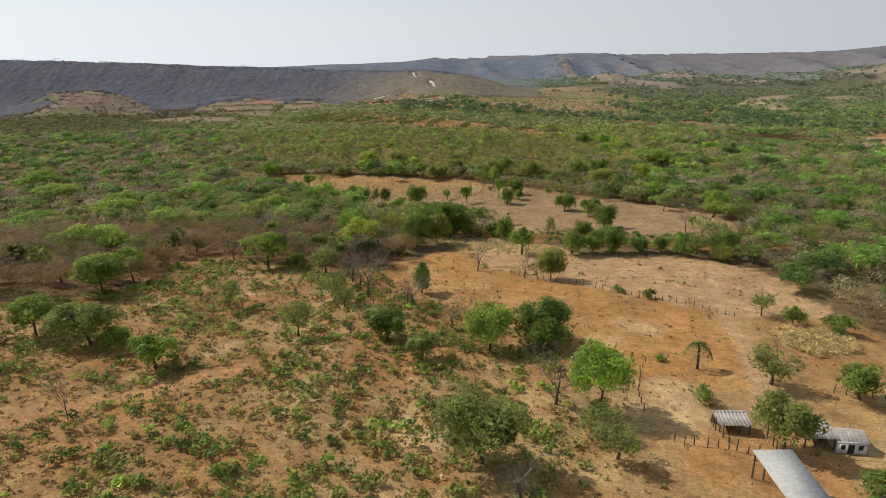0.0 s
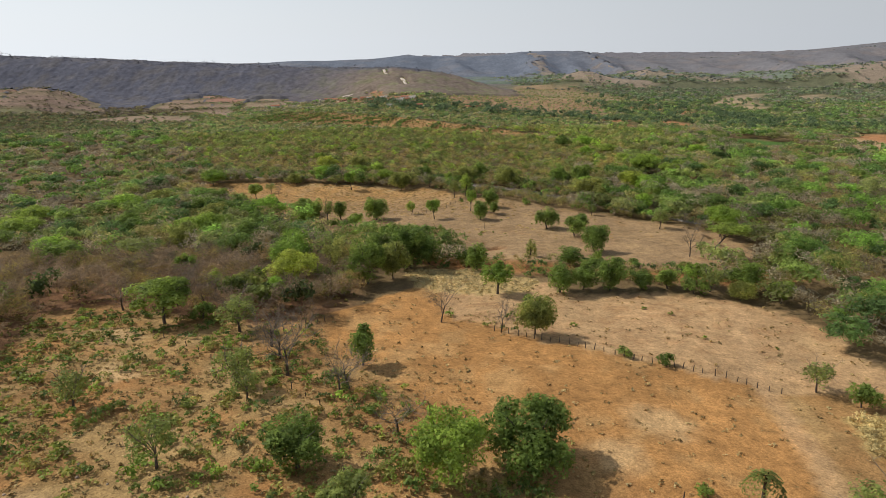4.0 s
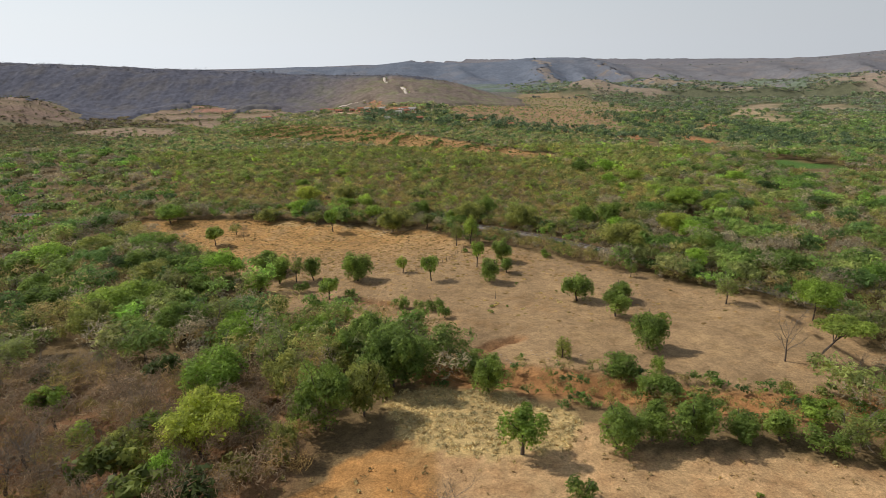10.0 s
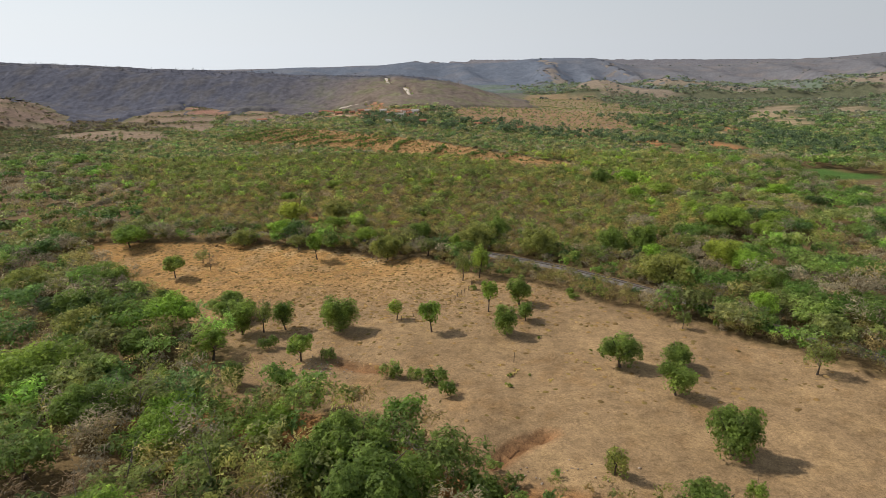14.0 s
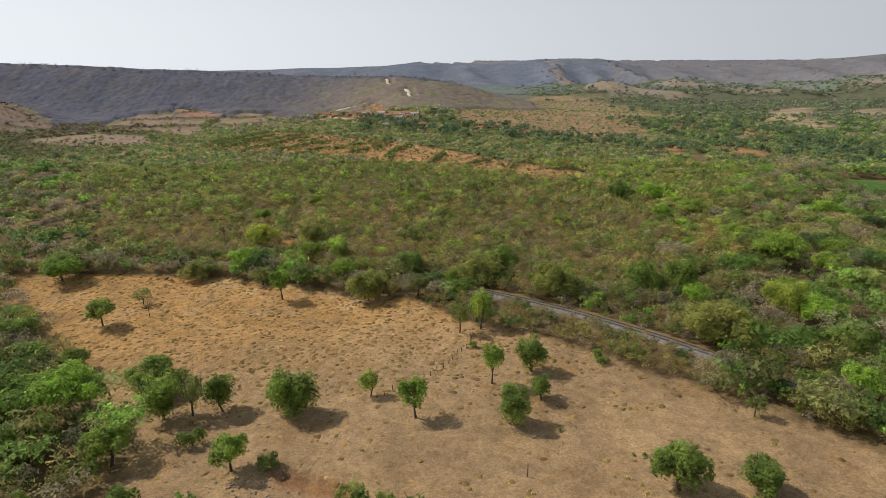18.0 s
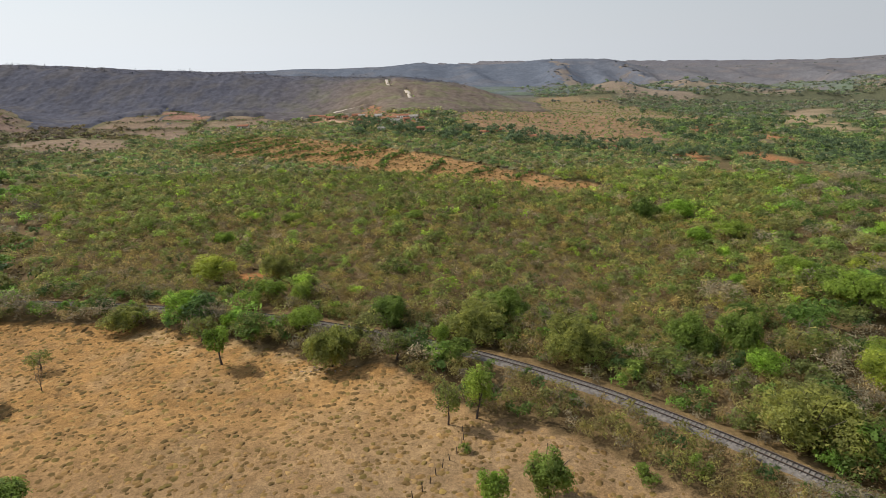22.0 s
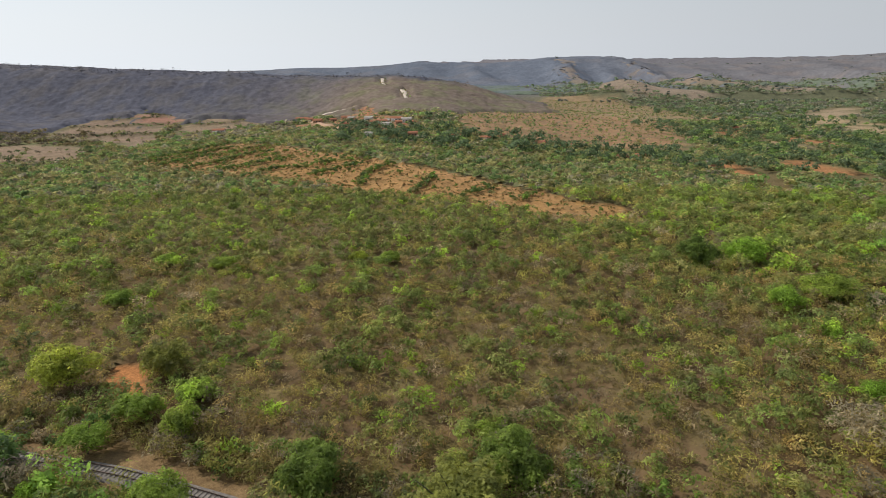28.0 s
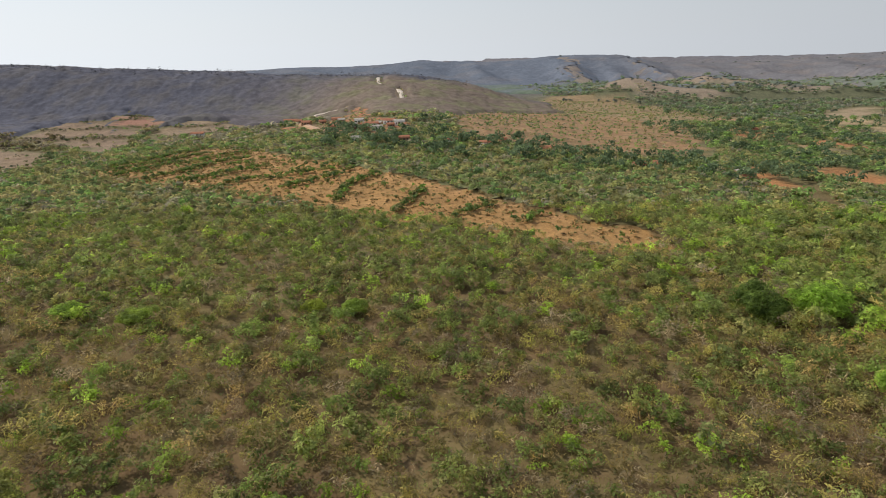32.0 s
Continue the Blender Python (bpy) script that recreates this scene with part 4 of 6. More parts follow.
belt("woodland", "mixed trees beyond a hillside", rng, -330, -75, 78, 430, 5.2,
     lambda x, y: (x > -0.86 * y - 40) & ((x < -98) | beyond(x, y)) & (np.abs(x - 10) >= shrub_edge(x, y)), 2.9, 4.6, 0.02, 84, 0.72, lambda x, y: 0.36 + 0.4 * ripple(x, y, 60, 2.0) + 0.2 * smooth(150, 260, y), 0.3, domes=0.2)
# woods beside and behind the flight
belt("woodland", "mixed trees behind a farm", rng, 92, 240, -120, 150, 6.5, lambda x, y: (x > 92) & (y < 128), 3.4, 5.2, 0.04, 24, 1.6, 0.6, 0.4)
belt("woodland", "mixed trees west of a hillside", rng, -330, -100, 60, 190, 6.5, lambda x, y: x < -0.86 * y - 38, 3.4, 5.2, 0.04, 24, 1.6, 0.5, 0.4)
# the verge of the railway
x, y = scatter(rng, -120, 110, 150, 300, 1.9)
d = to_line(x, y, RAILWAY[::3])
keep = (d > 2.2) & (d < np.where(beyond(x, y), np.where(x > 25, 24, 11), 17)) & cover(x, y)[1] & ((d > 2.7) | ~beyond(x, y)) & ((d > 3.2) | (x > 8))
x, y = x[keep], y[keep]
big = rng.uniform(0.7, 1.3, len(x)) * np.where(beyond(x, y), 1.0, np.where(x < 18, 1.25, np.where(x < 26, 1.0, np.where(x < 56, 1.0, 0.92))))
tint = np.where(((x > 24) & ~beyond(x, y))[:, None], pick_tint(rng, len(x), 0.16, 0.7), pick_tint(rng, len(x), 0.3, 0.5))
wood("hedge", "ragged green and brown hedge along a railway", rng, x, y, 1.6 * big, 3.2 * big, 0.02, 110, 0.38 * big, tint, 0.75, tint[:, 1] < tint[:, 0], mat=LEAF_NEAR)
# hedgerows between the terraces, and shrubs on them
lines = (((-129, 526), (-124, 535), (-119, 567), (-107, 583)), ((-112, 496), (-107, 524), (-94, 533), (-86, 552), (-73, 558)), ((-96, 485), (-86, 504), (-81, 525), (-67, 534)),
         ((-76, 472), (-66, 487), (-60, 495), (-52, 505)), ((-56, 457), (-50, 474), (-34, 478)), ((-35, 483), (-18, 489)), ((-30, 461), (-16, 478), (-8, 491)), ((-7, 432), (-7, 459), (2, 476)),
         ((13, 417), (18, 433), (21, 447)), ((31, 411), (44, 426)), ((50, 403), (56, 412)), ((-124, 512), (-110, 540), (-98, 562)))
x, y = scatter(rng, -140, 90, 375, 580, 2.0)
keep = (rng.uniform(0, 1, len(x)) < np.where(x < -10, 0.13, 0.05)) & inside(x, y, TERRACES)
rows_at = np.concatenate([glide(line, 1.1) for line in lines] + [glide(line, 1.1) for line in lines])
rows_at = rows_at[inside(rows_at[:, 0], rows_at[:, 1], TERRACES)]
x, y = np.concatenate([x[keep], rows_at[:, 0] + rng.normal(0, 0.7, len(rows_at))]), np.concatenate([y[keep], rows_at[:, 1] + rng.normal(0, 0.9, len(rows_at))])
big = rng.uniform(0.5, 1.2, len(x))
wood("hedge", "green hedgerows between terraced fields", rng, x, y, 1.3 * big, 2.3 * big, 0.02, 34, 0.55 * big, pick_tint(rng, len(x), 0.8, 0.2) * 0.9)
# dry grass on the terraces
x, y = scatter(rng, -137, 90, 375, 590, 2.2)
keep = inside(x, y, TERRACES) & (rng.uniform(0, 1, len(x)) < 0.7 + 0.3 * ripple(x, y, 21, 0.8))
x, y = x[keep], y[keep]
big = rng.uniform(0.5, 1.3, len(x))
wood("dry_grass", "yellow dry grass on terraced fields", rng, x, y, 0.9 * big, 0.5 * big, 0.0, 8, 0.5 * big, np.array(((0.36, 0.25, 0.115), (0.31, 0.22, 0.10), (0.26, 0.22, 0.09)))[rng.integers(0, 3, len(x))], 0.4, mat=DRY_BLADES)
# dark mango groves by the houses
x, y = scatter(rng, -40, 330, 470, 740, 6.0)
keep = (((ripple(x, y, 55, 0.3) > 0.1) & (x > 190) & (y > 470) & (x < 330)) | ((np.abs(y - (565 - 0.5 * x) + 20 * ripple(x, y, 60, 1.0)) < 30) & (x < 180))) & (rng.uniform(0, 1, len(x)) < 0.5) | ((np.hypot(x + 4, y - 612) < 40) & (np.hypot(x + 4, y - 612) > 24) & (rng.uniform(0, 1, len(x)) < 0.2))
x, y = x[keep], y[keep]
big = rng.uniform(0.7, 1.3, len(x))
# the groves' dark green is greyed and lifted to stand for haze
wood("grove", "dark green mango groves round the houses", rng, x, y, 3.6 * big, 6.2 * big, 0.02, 80, 0.8 * big, np.tile((0.155, 0.21, 0.105), (len(x), 1)) * rng.uniform(0.7, 1.3, (len(x), 1)))
# larger single trees between the small fields of the valley floor
x, y = scatter(rng, 100, 480, 430, 1000, 13.0)
keep = (rng.uniform(0, 1, len(x)) < 0.4) & ~np.logical_or.reduce([inside(x, y + o, ring) for ring in EAST_FIELDS for o in (0, 14, 28, 40)]) & ~inside(x, y, CLEARED) & (x < 0.8 * y) & (x > 240 - 0.25 * y) & ((x > 270) | (y < 740))
x, y = x[keep], y[keep]
big = rng.uniform(0.8, 1.7, len(x))
tint = np.where((rng.uniform(0, 1, len(x)) < 0.45)[:, None], np.array((0.11, 0.165, 0.07)), GREENS[rng.integers(0, len(GREENS), len(x))])
wood("woodland", "single dark and light green trees between small fields", rng, x, y, 3.4 * big, 5.6 * big, 0.02, 90, 0.8 * big, hazed(x, y, tint))
# dark single trees along the crest of the range and over its lower slopes
x, y = scatter(rng, 280, 1500, 1985, 2010, 9.0)
keep = rng.uniform(0, 1, len(x)) < 0.2 + 0.35 * ripple(x, y, 160, 0.8)
fx, fy = scatter(rng, 230, 1250, 1100, 1700, 22.0)
near_by = (rng.uniform(0, 1, len(fx)) < np.where(fy < 1350, 0.45, 0.12)) & (fx < 0.8 * fy)
x, y = np.concatenate([x[keep], fx[near_by]]), np.concatenate([y[keep], fy[near_by]])
big = rng.uniform(0.6, 1.3, len(x))
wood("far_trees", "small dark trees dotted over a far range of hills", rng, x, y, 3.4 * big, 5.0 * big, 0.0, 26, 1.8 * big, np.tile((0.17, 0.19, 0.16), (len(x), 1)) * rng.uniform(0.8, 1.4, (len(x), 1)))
# sparse bushes on the cleared slope and on the terraced mounds
x, y = scatter(rng, -520, 360, 560, 1190, 6.0)
keep = ~cover(x, y)[1] & (rng.uniform(0, 1, len(x)) < np.where(x < -100, 0.08, np.where(y > 870, 0.7, 0.75))) & (to_line(x, y, SPUR_ROAD) > 6)
x, y = x[keep], y[keep]
big = rng.uniform(0.6, 1.2, len(x))
wood("bushes", "scattered bushes on cleared ground", rng, x, y, 1.5 * big, 1.9 * big, 0.0, 16, 0.75 * big, hazed(x, y, pick_tint(rng, len(x), 0.5, 0.4)))
# thin rows of bushes along the steps of the mounds
x, y = scatter(rng, -520, -110, 520, 870, 2.8)
on = np.logical_or.reduce([inside(x, y, ring) for ring in MOUNDS])
keep = on & (np.sin(6.2832 * height(x, y) / 3.4 + 0.5 * ripple(x, y, 11, 1.9)) > 0.7) & (rng.uniform(0, 1, len(x)) < 0.9)
x, y = x[keep], y[keep]
big = rng.uniform(0.5, 1.1, len(x))
wood("bushes", "rows of small bushes along terraced mounds", rng, x, y, 1.5 * big, 1.6 * big, 0.0, 10, 0.9 * big, hazed(x, y, pick_tint(rng, len(x), 0.5, 0.3)) * 0.75)
# low green bushes on the near hillside
x, y = scatter(rng, -75, 20, 36, 118, 1.0)
patchy = ripple(x, y, 17, 0.6) + 0.7 * ripple(x, y, 6.1, 1.4)
keep = inside(x, y, OPEN_SOUTH) & ~inside(x, y, LOW_FIELD) & (rng.uniform(0, 1, len(x)) < np.clip(0.34 + 0.8 * patchy, 0.05, 0.85)) & (to_line(x, y, HILL_PATH) > 1.6) & (x < 8 + 0.1 * y)
x, y = x[keep], y[keep]
big = rng.uniform(0.55, 1.8, len(x))
wood("low_bushes", "knee-high green bushes over dry grass", rng, x, y, 0.62 * big, 0.66 * big, 0.0, 46, 0.13 * big, pick_tint(rng, len(x), 0.92, 0.08) * rng.uniform(0.7, 1.2, (len(x), 1)) * (1.13, 1.0, 0.74), 0.6, mat=LEAF_LOW)
# tussocks of dry grass on the lower fields
straw = np.array(((0.40, 0.28, 0.12), (0.34, 0.23, 0.10), (0.48, 0.36, 0.17), (0.30, 0.22, 0.10)))
x, y = scatter(rng, -100, 85, 38, 170, 1.0)
keep = inside(x, y, OPEN_SOUTH) & (rng.uniform(0, 1, len(x)) < 0.14 + 0.5 * (y < 100) * (x < 10) + 0.2 * ripple(x, y, 14, 0.2)) & (to_line(x, y, FARM_TRACK) > 1.5)
x, y = x[keep], y[keep]
big = rng.uniform(0.4, 1.5, len(x))
wood("dry_grass", "tussocks of dry brown grass", rng, x, y, 0.36 * big, 0.2 * big, 0.0, 10, 0.17 * big, straw[rng.integers(0, 4, len(x))], 0.6, mat=DRY_BLADES)


def tussocks(name, label, rng, x, y, radius, tall, tint):
    """Low grazed tussocks: small uneven domes of seven sides with a ragged rim."""
    n = len(x)
    ang = np.linspace(0, 2 * np.pi, 7, endpoint=False)[None] + rng.uniform(0, 6.28, (n, 1))
    rings = []
    for share, lift in ((1.0, -0.04), (0.62, 0.72)):
        r = radius[:, None] * share * rng.uniform(0.65, 1.3, (n, 7))
        px, py = x[:, None] + r * np.cos(ang), y[:, None] + r * np.sin(ang)
        rings.append(np.stack([px, py, ground_at(px.ravel(), py.ravel()).reshape(n, 7) + tall[:, None] * lift * rng.uniform(0.7, 1.3, (n, 7))], 2))
    top = np.stack([x, y, ground_at(x, y) + tall], 1)[:, None]
    v = np.concatenate([*rings, top], 1)
    k = np.arange(7)
    q = (k + 1) % 7
    f = np.concatenate([np.stack([k, q, q + 7], 1), np.stack([k, q + 7, k + 7], 1), np.stack([k + 7, q + 7, np.full(7, 14)], 1)])
    f = (np.arange(n)[:, None, None] * 15 + f[None]).reshape(-1, 3)
    c = np.repeat(tint, 15, axis=0) * rng.uniform(0.82, 1.18, (n * 15, 1))
    return tagged(new(name, mesh_of(name, v.reshape(-1, 3), f, DRY_BLADES, c)), label, "grass", kind="stuff")


x, y = scatter(rng, -100, 85, 170, 277, 0.95)
keep = inside(x, y, FIELD) & (rng.uniform(0, 1, len(x)) < 0.07 + 0.7 * smooth(196, 228, y - 0.1 * x) + 0.2 * ripple(x, y, 14, 0.2))
x, y = x[keep], y[keep]
big = rng.uniform(0.45, 1.5, len(x))
brown = np.array(((0.31, 0.185, 0.075), (0.26, 0.155, 0.062), (0.35, 0.22, 0.095), (0.21, 0.135, 0.055), (0.25, 0.17, 0.06)))
tussocks("dry_grass", "low grazed tussocks of brown grass on a field", rng, x, y, 0.38 * big, 0.075 * big, brown[rng.integers(0, 5, len(x))])
# a patch of dry cane by the farmyard, and stubble under the creek trees
x, y = scatter(rng, 48, 66, 72, 88, 0.8)
keep = inside(x, y, CANE)
x, y = x[keep], y[keep]
wood("dry_cane", "dense patch of tall straw-coloured dry cane", rng, x, y, 0.7 + 0 * x, 1.3 + 0 * x, 0.0, 44, 0.3 + 0 * x, np.tile((0.56, 0.43, 0.19), (len(x), 1)), 1.0, np.ones(len(x), bool), mat=DRY_BLADES)
x, y = scatter(rng, 0, 30, 126, 148, 0.9)
keep = inside(x, y, STRAW)
x, y = x[keep], y[keep]
wood("stubble", "pale straw stubble beside a creek", rng, x, y, 0.6 + 0 * x, 0.3 + 0 * x, 0.0, 16, 0.32 + 0 * x, np.tile((0.56, 0.44, 0.22), (len(x), 1)), 0.5, np.ones(len(x), bool), mat=DRY_BLADES)
# brown and green brush in the dry creek
x, y = scatter(rng, -2, 84, 134, 166, 1.7)
d = to_line(x, y, CREEK)
keep = (d < 7.5) & ~inside(x, y, OPEN_SOUTH) & (rng.uniform(0, 1, len(x)) < np.where(x > 30, 0.9, 0.62))
x, y = x[keep], y[keep]
big = rng.uniform(0.5, 1.3, len(x))
tint = pick_tint(rng, len(x), 0.4, 0.6)
wood("brush", "low brown and green brush in a dry red creek", rng, x, y, 1.1 * big, 1.7 * big, 0.0, 80, 0.3 * big, tint, 0.75, tint[:, 1] < tint[:, 0], mat=LEAF_NEAR)
# dry tufts over the leaf litter
x, y = scatter(rng, -70, -6, 84, 152, 1.1)
keep = ~inside(x, y, OPEN_SOUTH) & (rng.uniform(0, 1, len(x)) < 0.4 + 0.3 * ripple(x, y, 9, 0.3))
x, y = x[keep], y[keep]
big = rng.uniform(0.5, 1.4, len(x))
wood("dry_grass", "dry tufts and weeds over leaf litter", rng, x, y, 0.5 * big, 0.42 * big, 0.0, 12, 0.22 * big, weeds(rng, len(x)), 0.8)
# olive weeds between the bushes of the hillside
x, y = scatter(rng, -75, 20, 36, 118, 0.85)
keep = inside(x, y, OPEN_SOUTH) & ~inside(x, y, LOW_FIELD) & (rng.uniform(0, 1, len(x)) < 0.3 + 0.3 * ripple(x, y, 9, 0.3)) & (to_line(x, y, HILL_PATH) > 1.4)
x, y = x[keep], y[keep]
big = rng.uniform(0.5, 1.4, len(x))
wood("weeds", "ankle-high olive and straw weeds", rng, x, y, 0.34 * big, 0.3 * big, 0.0, 16, 0.16 * big, weeds(rng, len(x)), 0.9, mat=DRY_BLADES)


# ---- single trees ----
def branch(rng, start, way, length, radius, bend=0.25, segments=4):
    """Points and radii of one crooked branch."""
    p, d = [np.array(start, float)], np.array(way, float)
    for i in range(segments):
        d = d / np.linalg.norm(d) + rng.normal(0, bend, 3) * 0.6 + (0, 0, 0.06)
        p.append(p[-1] + d / np.linalg.norm(d) * length / segments)
    return np.array(p), np.linspace(radius, radius * 0.4, segments + 1)


def twigs(rng, start, way, length, radius, depth, out, sides=4):
    """A branch with its side branches, down to fine twigs."""
    p, r = branch(rng, start, way, length, radius, 0.3, 3)
    out.append(tube(p, r, sides))
    if depth:
        for _ in range(4):
            k = rng.integers(1, 4)
            side = (p[k] - p[k - 1]) / np.linalg.norm(p[k] - p[k - 1]) + rng.normal(0, 0.6, 3) + (0, 0, 0.15)
            twigs(rng, p[k], side / np.linalg.norm(side), length * rng.uniform(0.5, 0.75), radius * 0.5, depth - 1, out, 3)


# crown: width, height, underside as a share, sprays, spray size, lumps, leaf material, look of it
KINDS = {
    "r": (5.2, 7.3, -0.16, 3200, 0.30, 20, LEAF_DARK, "dense round green tree"),
    "o": (4.0, 6.8, 0.04, 1900, 0.28, 14, LEAF_LIGHT, "light green open-crowned young tree"),
    "s": (4.4, 6.3, 0.04, 1000, 0.26, 14, LEAF_GREY, "sparse grey-green half-leafless tree"),
    "u": (8.0, 7.8, 0.14, 4200, 0.34, 22, LEAF_FEATHER, "flat-topped umbrella-shaped green tree"),
    "R": (8.6, 8.4, -0.18, 5600, 0.36, 24, LEAF_DARK, "broad dense green tree"),
    "g": (8.6, 8.2, 0.0, 4200, 0.34, 26, LEAF_LIGHT, "broad light green open-crowned tree"),
    "k": (2.9, 2.9, -0.2, 800, 0.24, 8, LEAF_DARK, "low rounded green bush"),
    "f": (10.0, 8.2, -0.08, 5200, 0.38, 26, LEAF_OLIVE, "broad olive-green feathery tree"),
    "d": (8.0, 7.6, 0.02, 4600, 0.32, 26, LEAF_FRESH, "dense round fresh green tree"),
    "y": (8.8, 8.2, 0.1, 4600, 0.34, 24, LEAF_YELLOW, "broad yellow-green tree"),
    "v": (12.0, 7.6, 0.16, 5600, 0.38, 30, LEAF_LIGHT, "wide dome-shaped light green tree"),
    "l": (9.6, 9.4, 0.5, 3600, 0.34, 20, LEAF_FEATHER, "umbrella-shaped tree on a leaning trunk"),
    "c": (3.4, 5.4, -0.5, 1100, 0.26, 10, LEAF_OLIVE, "narrow upright olive bush"),
    "w": (6.8, 7.8, 0.0, 4000, 0.30, 22, LEAF_GREY, "drooping grey-green tree"),
}


def tree_model(kind, seed):
    """One tree at the origin: trunk, limbs and crown under an empty."""
    rng = np.random.default_rng(seed)
    name = "bush" if kind in "kc" else "tree"
    root = new(name)
    if kind == "b":
        out = []
        p, r = branch(rng, (0, 0, -0.3), (0.05, 0.03, 1), 3.0, 0.16, 0.15)
        part("trunk", mesh_of("trunk", *tube(p, r, 7), BARK, smooth_faces=True), root)
        for i in range(6):
            a = i * 1.05 + rng.uniform(0, 0.6)
            out = []
            twigs(rng, p[-1 - i % 3], (0.75 * math.cos(a), 0.75 * math.sin(a), rng.uniform(0.6, 1.3)), rng.uniform(2.2, 3.0), 0.06, 3, out)
            part("limb", mesh_of("limb", *joined(out), TWIG), root)
        root["nominal"] = (4.6, 6.6)
        return tagged(root, "bare grey leafless tree with fine twigs", "tree")
    if kind == "p":
        p, r = branch(rng, (0, 0, -0.3), (0.03, 0.0, 1), 4.0, 0.17, 0.03)
        part("trunk", mesh_of("trunk", *tube(p, np.linspace(0.19, 0.13, 5), 8), BARK, smooth_faces=True), root)
        for i in range(22):
            a, lift = i * 2.4, rng.uniform(0.1, 1.0)
            s = np.linspace(0, 1, 8)[:, None]
            d = np.array((math.cos(a), math.sin(a), 0))
            line = p[-1] + d * s * 1.55 + np.array((0, 0, 1)) * (lift * 2.1 * s - (1.7 + 1.7 * lift) * s ** 2)
            pieces = [tube(line, np.linspace(0.035, 0.01, 8), 3)]
            c = np.repeat(line[1:], 7, axis=0) + rng.normal(0, 0.03, (49, 3))
            side = np.cross(d, (0, 0, 1)) * np.where(np.arange(49) % 2, 1, -1)[:, None]
            tip = c + side * rng.uniform(0.35, 0.6, (49, 1)) + d * 0.2 + np.array((0, 0, -0.22))
            w = d * 0.05
            pieces.append((np.stack([c - w, c + w, tip + w * 0.4, tip - w * 0.4], 1).reshape(-1, 3), np.arange(196).reshape(-1, 4)))
            part("frond", mesh_of("frond", *joined(pieces), LEAF_GREY), root)
        root["nominal"] = (4.2, 5.4)
        return tagged(root, "small palm tree with drooping fronds", "palm tree")
    wide, tall, foot, count, size, lumps, mat, look_of = KINDS[kind]
    one = lambda v: np.array([float(v)])
    lean = 3.6 if kind == "l" else 0.0
    v, f, c = plants(rng, one(lean), one(0), one(wide / 2), one(tall), one(tall * foot), count, one(size * 1.4), np.ones((1, 3)), lumps, 0.7, one(0), 3, -0.3 if kind in "uvl" else -0.7)
    top = tall * 0.5 if kind in "uvl" else tall * (max(foot, 0.0) + 0.27)
    p, r = branch(rng, (0, 0, -0.4), (rng.normal(0, 0.07), rng.normal(0, 0.07), 1), top + 0.4, 0.024 * tall + 0.02, 0.16)
    if lean:
        p = np.array([(0, 0, -0.4), (0.35, 0, 1.3), (1.2, 0.1, 2.8), (2.4, 0.0, 4.3), (3.3, 0, 5.3)])
    part("trunk", mesh_of("trunk", *tube(p, r, 7), BARK, smooth_faces=True), root)
    for i in range(4 if kind == "k" else 6):
        a = i * 1.3 + rng.uniform(0, 0.8)
        reach = wide * rng.uniform(0.24, 0.36)
        start = p[-1 - i % 2]
        goal = np.array((lean + reach * math.cos(a), reach * math.sin(a), tall * rng.uniform(min(max(foot, 0.0) + 0.34, 0.72), 0.82)))
        q, rr = branch(rng, start, goal - start, np.linalg.norm(goal - start), r[-1] * 0.9, 0.2)
        out = [tube(q, rr, 5)]
        if kind in "sw":
            for k in (2, 3, 4):
                twigs(rng, q[k], q[k] - q[k - 1] + rng.normal(0, 0.15, 3), 1.3, 0.03, 1, out, 3)
        part("limb", mesh_of("limb", *joined(out), TWIG if kind == "s" else BARK), root)
    part("crown", mesh_of("crown", v, f, mat), root)
    root["nominal"] = (wide, tall)
    return tagged(root, look_of, "bush" if kind in "kc" else "tree")


MODELS = {}


def plant_trees(places, group, where):
    """Places: (x, y, height, crown width, kind)."""
    for i, (x, y, tall, wide, kind) in enumerate(places):
        kind = {"r": "R", "o": "g"}.get(kind, kind) if wide > 7.2 else kind
        variant = (kind, i % (4 if kind in "rokb" else 2))
        turn = 0.0 if kind == "l" else (x * 37.7 + y * 91.3) % 360
        at = pose(x, y, float(ground_at(np.array([x], float), np.array([y], float))[0]), 0, 0, turn)
        if variant not in MODELS:
            MODELS[variant] = tree_model(kind, 40 + 7 * len(MODELS))
            ob = MODELS[variant]
            ob.matrix_world = at
        else:
            ob = copy_thing(MODELS[variant], at)
        w0, h0 = MODELS[variant]["nominal"]
        ob.scale = (1.1 * wide / w0, 1.1 * wide / w0, 1.02 * tall / h0)
        tagged(ob, MODELS[variant]["label"].split(" in a ")[0].split(" on a ")[0].split(" along a ")[0].split(" over ")[0].split(" beside ")[0] + where, group=group)


